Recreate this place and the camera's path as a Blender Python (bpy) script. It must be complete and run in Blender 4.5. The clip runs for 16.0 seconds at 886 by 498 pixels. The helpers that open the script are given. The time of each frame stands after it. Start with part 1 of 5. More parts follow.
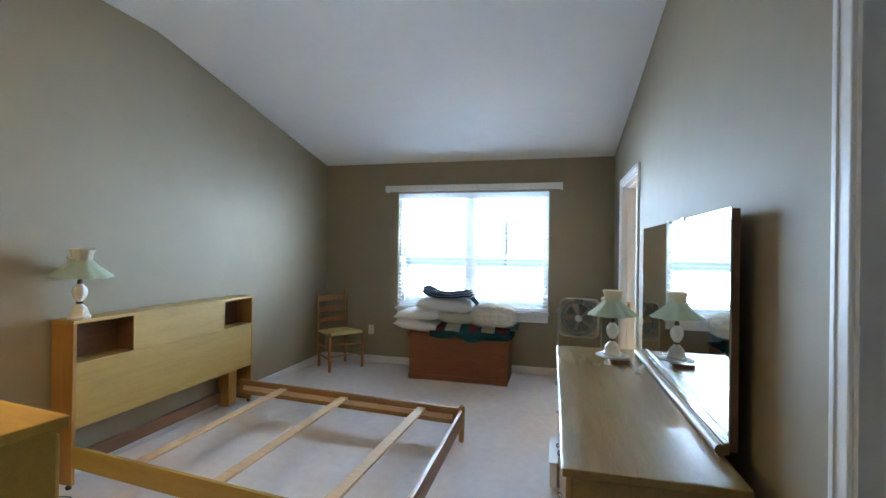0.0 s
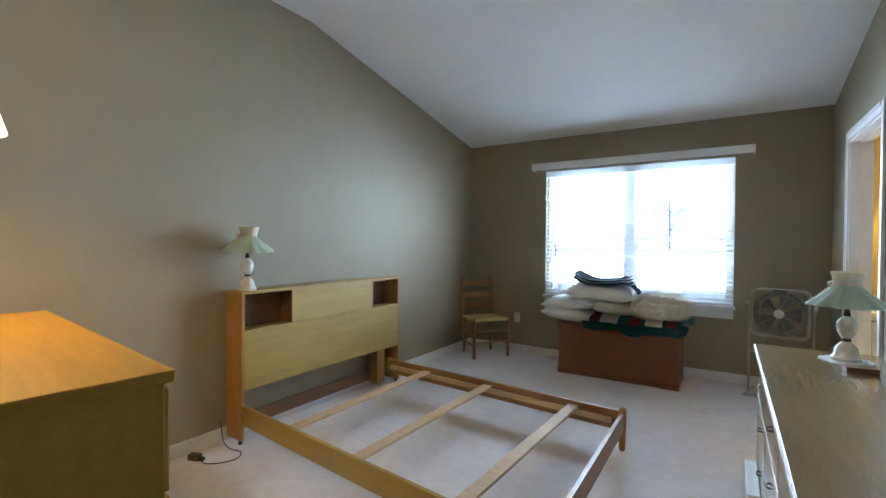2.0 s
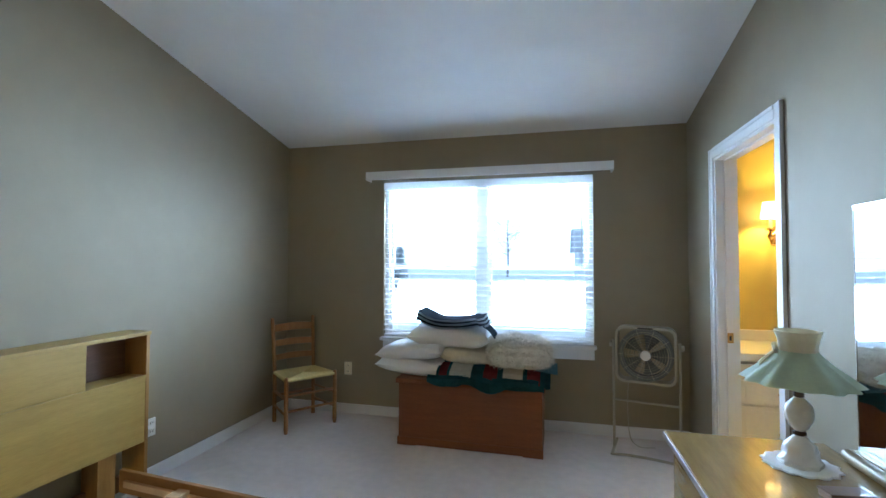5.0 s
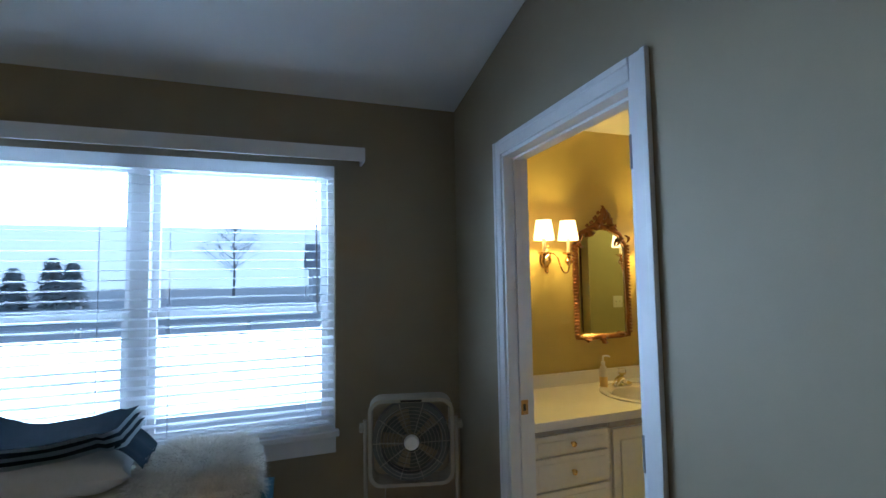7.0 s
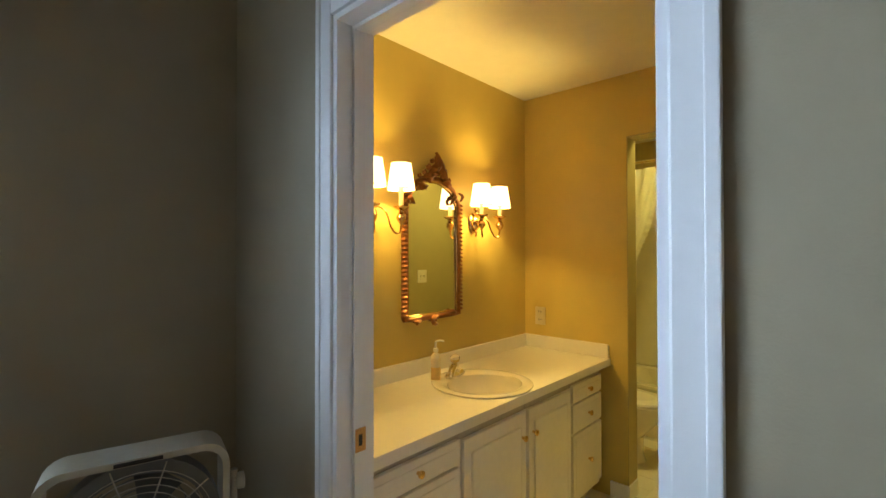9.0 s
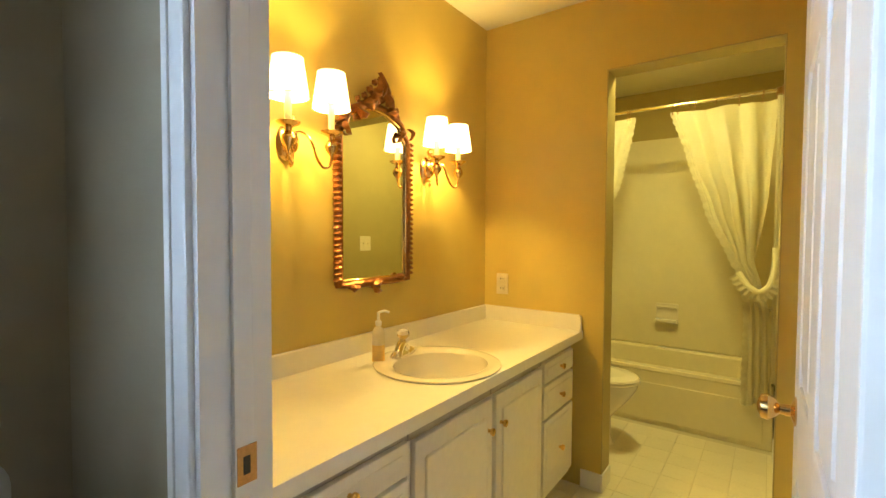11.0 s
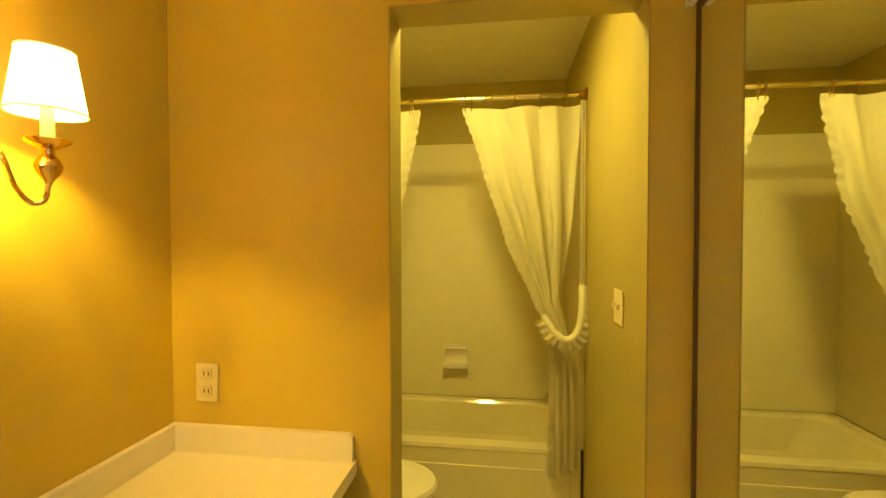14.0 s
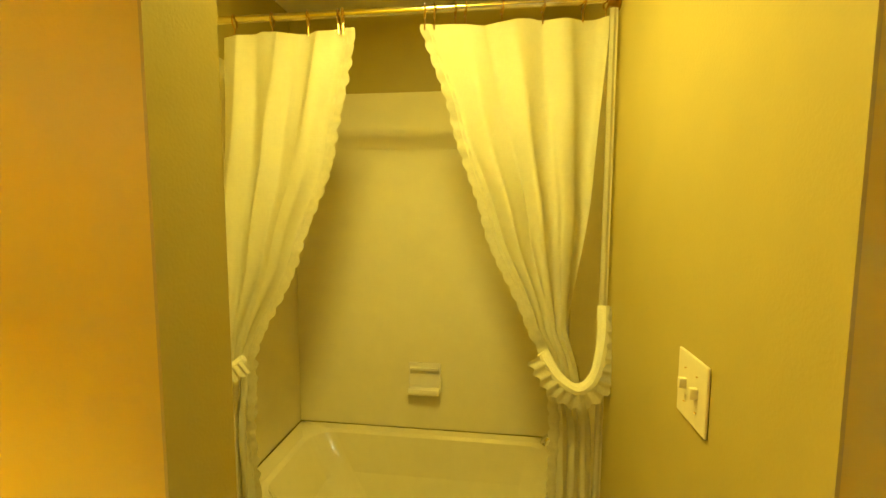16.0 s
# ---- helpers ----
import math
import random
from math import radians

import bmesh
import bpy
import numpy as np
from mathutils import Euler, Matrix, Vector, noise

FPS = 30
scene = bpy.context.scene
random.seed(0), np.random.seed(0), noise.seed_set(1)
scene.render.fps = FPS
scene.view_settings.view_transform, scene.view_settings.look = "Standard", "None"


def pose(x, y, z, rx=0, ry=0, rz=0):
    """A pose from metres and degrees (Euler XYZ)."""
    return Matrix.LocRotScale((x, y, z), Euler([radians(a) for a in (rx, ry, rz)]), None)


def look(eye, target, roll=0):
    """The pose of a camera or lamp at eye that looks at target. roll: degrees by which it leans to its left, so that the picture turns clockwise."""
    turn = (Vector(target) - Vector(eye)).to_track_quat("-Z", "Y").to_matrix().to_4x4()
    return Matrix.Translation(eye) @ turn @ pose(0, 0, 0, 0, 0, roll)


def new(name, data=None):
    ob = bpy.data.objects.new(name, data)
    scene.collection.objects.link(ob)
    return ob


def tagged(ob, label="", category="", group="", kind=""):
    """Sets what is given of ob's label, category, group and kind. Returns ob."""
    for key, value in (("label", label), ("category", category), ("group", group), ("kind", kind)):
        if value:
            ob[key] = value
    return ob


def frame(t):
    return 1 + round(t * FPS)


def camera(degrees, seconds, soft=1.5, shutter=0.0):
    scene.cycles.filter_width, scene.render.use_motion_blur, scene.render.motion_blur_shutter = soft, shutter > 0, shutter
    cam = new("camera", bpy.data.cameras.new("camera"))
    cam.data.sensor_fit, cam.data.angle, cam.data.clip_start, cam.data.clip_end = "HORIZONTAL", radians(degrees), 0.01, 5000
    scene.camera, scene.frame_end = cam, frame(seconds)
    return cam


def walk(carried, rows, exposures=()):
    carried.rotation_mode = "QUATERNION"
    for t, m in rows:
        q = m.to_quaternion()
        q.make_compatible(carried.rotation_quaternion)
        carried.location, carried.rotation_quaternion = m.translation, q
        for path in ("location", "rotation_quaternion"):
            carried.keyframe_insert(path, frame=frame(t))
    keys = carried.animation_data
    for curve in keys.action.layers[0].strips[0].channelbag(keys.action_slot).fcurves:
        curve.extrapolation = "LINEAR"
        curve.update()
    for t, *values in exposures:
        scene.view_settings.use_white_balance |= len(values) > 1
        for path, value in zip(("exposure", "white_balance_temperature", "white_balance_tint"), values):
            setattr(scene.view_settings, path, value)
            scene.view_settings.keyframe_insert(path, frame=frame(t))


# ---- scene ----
cam = camera(88.9, 16.0)
PATH = [
    (0, (0.586, 0.864, 1.388), (0.113, 2.807, 1.395), 0.8),
    (0.5, (0.556, 0.958, 1.359), (-0.113, 2.842, 1.355), 0.9),
    (1, (0.541, 1.036, 1.324), (-0.302, 2.849, 1.312), 0.8),
    (1.5, (0.504, 1.098, 1.296), (-0.458, 2.852, 1.274), 0.6),
    (2, (0.494, 1.162, 1.273), (-0.574, 2.852, 1.244), 0.4),
    (2.5, (0.474, 1.247, 1.285), (-0.65, 2.901, 1.239), 0.1),
    (3, (0.441, 1.362, 1.273), (-0.678, 3.018, 1.227), 0.1),
    (5.5, (0.205, 2.638, 1.41), (-0.001, 4.625, 1.493), 0.0),
    (6, (0.228, 3.017, 1.463), (0.289, 5.014, 1.552), -0.1),
    (6.5, (0.254, 3.355, 1.475), (0.595, 5.323, 1.583), -0.3),
    (7, (0.298, 3.652, 1.48), (0.952, 5.539, 1.599), -1.0),
    (7.5, (0.364, 3.903, 1.469), (1.289, 5.673, 1.58), -1.3),
    (8, (0.41, 4.128, 1.465), (1.565, 5.758, 1.547), -1.1),
    (8.5, (0.453, 4.321, 1.445), (1.807, 5.792, 1.501), -0.5),
    (9, (0.544, 4.467, 1.395), (2.015, 5.821, 1.417), -0.1),
    (11.5, (0.991, 4.857, 1.267), (2.654, 5.963, 1.178), 0.4),
    (12, (1.108, 4.951, 1.299), (2.845, 5.938, 1.2), 0.4),
    (12.5, (1.269, 5.023, 1.343), (3.088, 5.85, 1.244), 0.2),
    (13, (1.463, 5.083, 1.366), (3.364, 5.699, 1.285), -0.2),
    (13.5, (1.665, 5.101, 1.395), (3.618, 5.526, 1.322), -0.2),
    (14, (1.9, 5.109, 1.421), (3.881, 5.384, 1.373), -0.1),
    (14.5, (2.145, 5.097, 1.442), (4.139, 5.259, 1.417), -0.3),
    (15, (2.384, 5.074, 1.485), (4.378, 5.231, 1.442), -0.3),
    (15.5, (2.557, 5.072, 1.484), (4.546, 5.261, 1.394), -0.0),
    (16, (2.686, 5.054, 1.496), (4.659, 5.32, 1.308), 0.2),
]
EXPO = [(0.0, 1.08, 5600, 8), (3.0, 0.95, 5550, 8), (5.5, 1.0, 5250, 7), (6.2, 0.6, 5150, 8), (7.0, -0.28, 5000, 8), (7.5, -0.35, 5100, 8), (8.0, -0.2, 5300, 8),
        (9.0, 0.2, 5950, 10), (11.5, 0.85, 5950, 7), (12.5, 0.65, 7200, 4), (14.0, 0.72, 7900, 1), (15.0, 0.95, 7900, -3), (16.0, 0.92, 7800, -9)]
walk(cam, [(t, look(eye, target, roll)) for t, eye, target, roll in PATH], EXPO)

# ---- world, sun, sky light ----
world = bpy.data.worlds.new("world")
scene.world = world
world.use_nodes = True
sky = world.node_tree.nodes.new("ShaderNodeTexSky")
sky.sky_type, sky.sun_disc = "NISHITA", False
sky.sun_elevation, sky.sun_rotation = radians(23.6), radians(52)
world.node_tree.links.new(sky.outputs["Color"], world.node_tree.nodes["Background"].inputs["Color"])
world.node_tree.nodes["Background"].inputs["Strength"].default_value = 0.15


def lamp(name, kind, m, power, color=(1, 1, 1), size=0.1, size_y=0.0, angle=0.0, spread=180.0):
    data = bpy.data.lights.new(name, kind)
    data.energy, data.color = power, color
    if kind == "AREA":
        data.size, data.spread = size, radians(spread)
        if size_y:
            data.shape, data.size_y = "RECTANGLE", size_y
    elif kind == "SUN":
        data.angle = radians(angle)
    else:
        data.shadow_soft_size = size
    ob = new(name, data)
    ob.matrix_world = m
    return ob


lamp("sun", "SUN", look((7.8, 6.0, 4.3), (0, 0, 0)), 0.9, (0.97, 0.98, 1.0), angle=25)
# daylight of the overcast sky and the bright lawn, in the window opening outside the sashes
lamp("window_skylight", "AREA", look((-0.356, 6.30, 1.90), (-0.356, 5.04, 1.25)), 34, (0.68, 0.84, 1.0), 1.76, 0.31, spread=135)
lamp("window_lawn_light", "AREA", look((-0.356, 6.32, 1.0), (-0.356, 5.06, 2.15)), 46, (0.70, 0.85, 1.0), 1.76, 0.50, spread=125)
WARM = (1.0, 0.645, 0.145)
SCONCE, TUBLIGHT = 8.7, 12.0

# ---- materials ----
def mat(name, color, rough=0.6, metal=0.0, scale=8.0, var=0.12, bump=0.0, bscale=120.0, stretch=(1, 1, 1),
        dark=None, coat=0.0, emit=0.0, ecol=None, trans=0.0, rnd=0.0, spec=0.5):
    m = bpy.data.materials.new(name)
    m.use_nodes = True
    nt = m.node_tree
    N, L = nt.nodes, nt.links
    b = N["Principled BSDF"]
    b.inputs["Roughness"].default_value, b.inputs["Metallic"].default_value = rough, metal
    b.inputs["Coat Weight"].default_value = coat
    b.inputs["Specular IOR Level"].default_value = spec
    tc, mp = N.new("ShaderNodeTexCoord"), N.new("ShaderNodeMapping")
    mp.inputs["Scale"].default_value = stretch
    L.new(tc.outputs["Object"], mp.inputs["Vector"])
    big, fine = N.new("ShaderNodeTexNoise"), N.new("ShaderNodeTexNoise")
    big.inputs["Scale"].default_value, fine.inputs["Scale"].default_value = scale, scale * 7
    big.inputs["Detail"].default_value, fine.inputs["Detail"].default_value = 4, 6
    L.new(mp.outputs[0], big.inputs["Vector"]), L.new(mp.outputs[0], fine.inputs["Vector"])
    add = N.new("ShaderNodeMath")
    add.operation = "MULTIPLY_ADD"
    add.inputs[1].default_value = 0.5
    half = N.new("ShaderNodeMath")
    half.operation = "MULTIPLY"
    half.inputs[1].default_value = 0.5
    L.new(fine.outputs[0], half.inputs[0])
    L.new(big.outputs[0], add.inputs[0]), L.new(half.outputs[0], add.inputs[2])
    fac = add.outputs[0]
    if rnd:
        info = N.new("ShaderNodeObjectInfo")
        r = N.new("ShaderNodeMath")
        r.operation = "MULTIPLY_ADD"
        r.inputs[1].default_value = rnd
        L.new(info.outputs["Random"], r.inputs[0]), L.new(fac, r.inputs[2])
        fac = r.outputs[0]
    ramp = N.new("ShaderNodeValToRGB")
    d = dark or tuple(c * (1 - var) for c in color)
    e = tuple(min(1, c * (1 + var * 0.5)) for c in color)
    ramp.color_ramp.elements[0].position, ramp.color_ramp.elements[1].position = 0.3, 0.7
    ramp.color_ramp.elements[0].color, ramp.color_ramp.elements[1].color = (*d, 1), (*e, 1)
    L.new(fac, ramp.inputs[0])
    L.new(ramp.outputs[0], b.inputs["Base Color"])
    if bump:
        bn, bp = N.new("ShaderNodeTexNoise"), N.new("ShaderNodeBump")
        bn.inputs["Scale"].default_value, bn.inputs["Detail"].default_value = bscale, 3
        bp.inputs["Strength"].default_value, bp.inputs["Distance"].default_value = bump, 0.004
        L.new(mp.outputs[0], bn.inputs["Vector"]), L.new(bn.outputs[0], bp.inputs["Height"]), L.new(bp.outputs[0], b.inputs["Normal"])
    if emit:
        b.inputs["Emission Color"].default_value = (*(ecol or color), 1)
        b.inputs["Emission Strength"].default_value = emit
    if trans:
        t, mix = N.new("ShaderNodeBsdfTranslucent"), N.new("ShaderNodeMixShader")
        L.new(ramp.outputs[0], t.inputs["Color"])
        mix.inputs[0].default_value = trans
        L.new(b.outputs[0], mix.inputs[1]), L.new(t.outputs[0], mix.inputs[2])
        L.new(mix.outputs[0], N["Material Output"].inputs["Surface"])
    return m


def glass(name, rough=0.0, color=(1, 1, 1)):
    m = bpy.data.materials.new(name)
    m.use_nodes = True
    b = m.node_tree.nodes["Principled BSDF"]
    b.inputs["Base Color"].default_value = (*color, 1)
    b.inputs["Transmission Weight"].default_value, b.inputs["Roughness"].default_value, b.inputs["IOR"].default_value = 1.0, rough, 1.45
    return m


M_WALL = mat("wall_paint_olive_beige", (0.31, 0.258, 0.168), 0.65, scale=1.2, var=0.06, bump=0.12, bscale=220)
M_CEIL = mat("ceiling_paint_white", (0.80, 0.80, 0.79), 0.8, scale=1.5, var=0.03, bump=0.2, bscale=160)
M_BWALL = mat("bath_wall_paint_tan", (0.60, 0.455, 0.11), 0.45, scale=1.2, var=0.06, bump=0.10, bscale=200)
# darker ochre that carries the tub room's own light and weaker wall lighting
M_AWALL = mat("alcove_wall_light_tone", (0.42, 0.34, 0.12), 0.5, scale=1.2, var=0.06, bump=0.10, bscale=200)
M_BCEIL = mat("bath_ceiling_paint", (0.74, 0.70, 0.58), 0.35, scale=2, var=0.05, bump=0.25, bscale=60)
M_CARPET = mat("carpet_pale_beige", (0.80, 0.75, 0.73), 0.95, scale=2.2, var=0.12, bump=0.9, bscale=420, spec=0.1)
M_TRIM = mat("trim_gloss_white", (0.78, 0.78, 0.78), 0.45, scale=4, var=0.04, bump=0.004, bscale=90)
M_TILE = mat("floor_tile_cream", (0.72, 0.66, 0.52), 0.3, scale=6, var=0.08, bump=0.06, bscale=40, rnd=0.25)
M_GROUT = mat("grout", (0.64, 0.58, 0.45), 0.9, scale=10)
M_BLIND = mat("blind_slat_white", (0.82, 0.83, 0.84), 0.45, scale=5, var=0.03, trans=0.4)
M_MIRROR = mat("mirror_silver", (0.86, 0.88, 0.87), 0.02, 1.0, scale=1, var=0.0)
M_GLASS = glass("window_glass")
# lawn far paler than grass, its outdoor brightness put into the colour
M_OUT = mat("lawn_daylight_pale", (0.72, 0.74, 0.74), 0.9, scale=0.4, var=0.25)

# ---- geometry helpers ----
def part(name, bm, material, parent=None, label="", smooth=True):
    me = bpy.data.meshes.new(name)
    bmesh.ops.recalc_face_normals(bm, faces=bm.faces[:])
    if smooth:
        areas = sorted(f.calc_area() for f in bm.faces)
        flat = 8 * areas[len(areas) // 2] if len(areas) < 400 else 1e9     # broad faces stay plane beside their bevels
        if all(len(e.link_faces) == 2 and e.calc_face_angle(0) > 0.6 for e in bm.edges):
            flat = 0.0
        for f in bm.faces:
            f.smooth = f.calc_area() < flat
        for e in bm.edges:
            if len(e.link_faces) == 2 and e.calc_face_angle(0) > 0.6:
                e.smooth = False
    bm.to_mesh(me)
    bm.free()
    me.materials.append(material)
    ob = new(name, me)
    if parent is not None:
        ob.parent = parent
    if label:
        ob["label"] = label
    return ob


def thing(name, label, category, loc=(0, 0, 0), rz=0.0, group="", kind=""):
    ob = new(name)
    ob.empty_display_size = 0.1
    ob.matrix_basis = pose(*loc, 0, 0, rz)
    return tagged(ob, label, category, group, kind)


def setting(name, bm, material, label, category):
    return tagged(part(name, bm, material), label, category, kind="structure")


def box(x0, x1, y0, y1, z0, z1, bevel=0.0, bm=None, m=None, seg=2):
    bm = bm if bm is not None else bmesh.new()
    r = bmesh.ops.create_cube(bm, size=1)
    v = r["verts"]
    bmesh.ops.transform(bm, matrix=Matrix.Translation(((x0 + x1) / 2, (y0 + y1) / 2, (z0 + z1) / 2)) @ Matrix.Diagonal((abs(x1 - x0), abs(y1 - y0), abs(z1 - z0), 1)), verts=v)
    if bevel:
        e = list({e for q in v for e in q.link_edges})
        r2 = bmesh.ops.bevel(bm, geom=e, offset=bevel, segments=seg, affect="EDGES", profile=0.6)
        v = [q for q in r2["verts"]] if m is not None else v
    if m is not None:
        vv = list({q for q in bm.verts}) if not bevel else list({q for f in r2["faces"] for q in f.verts} | {q for q in v if q.is_valid})
        bmesh.ops.transform(bm, matrix=m, verts=vv)
    return bm


def lathe(profile, seg=24, bm=None, at=(0, 0, 0), wave=None):
    """A turned body from (radius, height) pairs; wave(angle, i) scales the radius."""
    bm = bm if bm is not None else bmesh.new()
    rings = []
    for i, (r, z) in enumerate(profile):
        ring = []
        for k in range(seg):
            a = 2 * math.pi * k / seg
            q = r * (wave(a, i) if wave else 1)
            ring.append(bm.verts.new((at[0] + q * math.cos(a), at[1] + q * math.sin(a), at[2] + z)))
        rings.append(ring)
    for a, b in zip(rings, rings[1:]):
        for k in range(seg):
            bm.faces.new((a[k], a[(k + 1) % seg], b[(k + 1) % seg], b[k]))
    for ring in (rings[0], rings[-1]):
        if profile[0 if ring is rings[0] else -1][0] > 1e-4:
            bm.faces.new(ring)
    bmesh.ops.remove_doubles(bm, verts=[v for ring in (rings[0], rings[-1]) for v in ring], dist=1e-5)
    return bm


def tube(points, radius, seg=10, bm=None, taper=None, closed=False):
    """A round bar along points."""
    bm = bm if bm is not None else bmesh.new()
    P = [Vector(p) for p in points]
    n = len(P)
    rings = []
    up = Vector((0.123, 0.31, 0.94))
    for i, p in enumerate(P):
        d = (P[(i + 1) % n] - P[i - 1]) if closed else (P[min(i + 1, n - 1)] - P[max(i - 1, 0)])
        d.normalize()
        a = d.cross(up)
        if a.length < 0.05:
            a = d.cross(Vector((1, 0, 0)))
        a.normalize()
        b = d.cross(a)
        r = radius * (taper(i / (n - 1)) if taper else 1)
        rings.append([bm.verts.new(p + r * (math.cos(t) * a + math.sin(t) * b)) for t in [2 * math.pi * k / seg for k in range(seg)]])
    pairs = list(zip(rings, rings[1:])) + ([(rings[-1], rings[0])] if closed else [])
    for A, B in pairs:
        for k in range(seg):
            bm.faces.new((A[k], A[(k + 1) % seg], B[(k + 1) % seg], B[k]))
    if not closed:
        bm.faces.new(rings[0]), bm.faces.new(rings[-1])
    return bm


def arc(points, n=8):
    """A smooth curve through points (Catmull-Rom)."""
    P = [Vector(p) for p in points]
    P = [2 * P[0] - P[1]] + P + [2 * P[-1] - P[-2]]
    out = []
    for i in range(1, len(P) - 2):
        for k in range(n):
            t = k / n
            a, b, c, d = P[i - 1:i + 3]
            out.append(0.5 * ((2 * b) + (c - a) * t + (2 * a - 5 * b + 4 * c - d) * t * t + (3 * b - a - 3 * c + d) * t ** 3))
    return out + [P[-2]]


def prism(outline, y0, y1, bm=None, axis="y"):
    """A flat outline of (a, b) pairs pushed from y0 to y1 along an axis."""
    bm = bm if bm is not None else bmesh.new()
    put = {"y": lambda a, b, t: (a, t, b), "x": lambda a, b, t: (t, a, b), "z": lambda a, b, t: (a, b, t)}[axis]
    A = [bm.verts.new(put(a, b, y0)) for a, b in outline]
    B = [bm.verts.new(put(a, b, y1)) for a, b in outline]
    bm.faces.new(A), bm.faces.new(B[::-1])
    for k in range(len(A)):
        j = (k + 1) % len(A)
        bm.faces.new((A[k], A[j], B[j], B[k]))
    return bm


# ---- structure: bedroom ----
W, N_, E, E2, S = -2.22, 6.10, 1.23, 1.345, -0.5
RY, RZ, CZ = 3.55, 2.95, 2.447          # ridge line, its height, height of the ceiling at the window
B, BT, AX = 3.125, 3.251, 4.835         # bath end wall, its far face, tub back wall
DY0, DY1, DZ = 4.662, 5.49, 2.03         # bath doorway
BC = 2.415                              # bath ceiling
EY0, EY1 = 1.22, 2.032                  # entry doorway
WX0, WX1, WZ0, WZ1 = -1.252, 0.54, 0.70, 2.075

setting("floor", box(W - 0.12, E2, S - 0.12, N_ + 0.16, -0.10, 0.0), M_CARPET, "pale beige cut-pile carpet on the bedroom floor", "floor")
setting("wall_west", box(W - 0.12, W, S - 0.12, N_ + 0.16, 0, 3.1), M_WALL, "olive-beige painted bedroom wall behind the bed", "wall")
bm = box(W, WX0, N_, N_ + 0.16, 0, 2.6)
box(WX1, E2, N_, N_ + 0.16, 0, 2.6, bm=bm)
box(WX0, WX1, N_, N_ + 0.16, 0, WZ0 - 0.03, bm=bm)
box(WX0, WX1, N_, N_ + 0.16, WZ1, 2.6, bm=bm)
setting("wall_north", bm, M_WALL, "olive-beige painted wall around the bedroom window", "wall")
bm = box(E, E2, DY1, N_, 0, 3.1)
box(E, E2, EY1, DY0, 0, 3.1, bm=bm)
box(E, E2, S - 0.12, EY0, 0, 3.1, bm=bm)
box(E, E2, DY0, DY1, DZ, 3.1, bm=bm)
box(E, E2, EY0, EY1, DZ, 3.1, bm=bm)
setting("wall_east", bm, M_WALL, "olive-beige painted bedroom wall with two doorways", "wall")
setting("wall_south", box(-0.2, E2, S - 0.12, S, 0, 3.1), M_WALL, "plain olive-beige wall behind the entry", "wall")
bm = box(W, -0.2, 0.98, 1.10, 0, 3.1)
box(-0.32, -0.2, S, 0.98, 0, 3.1, bm=bm)
setting("wall_closet", bm, M_WALL, "plain olive-beige wall behind the tall chest", "wall")
bm = prism([(S - 0.12, RZ), (RY, RZ), (N_ + 0.16, CZ - 0.033), (N_ + 0.16, CZ + 0.12), (RY, RZ + 0.14), (S - 0.12, RZ + 0.14)], W - 0.12, E2, axis="x")
setting("ceiling", bm, M_CEIL, "white vaulted bedroom ceiling, flat behind a ridge", "ceiling")
bm = box(W, W + 0.013, 1.10, N_, 0, 0.085, 0.004)
setting("baseboard", bm, M_TRIM, "white painted baseboard along the carpet", "baseboard")
setting("baseboard_north", box(W + 0.013, E - 0.013, N_ - 0.013, N_, 0, 0.085, 0.004), M_TRIM, "white painted baseboard under the window", "baseboard")
bm = box(E - 0.013, E, DY1 + 0.07, N_ - 0.013, 0, 0.085, 0.004)
box(E - 0.013, E, EY1 + 0.07, DY0 - 0.07, 0, 0.085, 0.004, bm=bm)
setting("baseboard_east", bm, M_TRIM, "white painted baseboard behind the dresser", "baseboard")

# hall behind the entry doorway
bm = box(2.4, 2.5, 0.4, 2.6, 0, 2.6)
box(E2, 2.5, 0.3, 0.4, 0, 2.6, bm=bm)
box(E2, 2.5, 2.5, 2.6, 0, 2.6, bm=bm)
setting("wall_hall", bm, M_BWALL, "tan wall of the hall beyond the entry", "wall")
setting("floor_hall", box(E2, 2.5, 0.3, 2.6, -0.1, 0), M_CARPET, "carpet of the hall", "floor")
setting("ceiling_hall", box(E2, 2.5, 0.3, 2.6, 2.45, 2.6), M_CEIL, "white hall ceiling", "ceiling")


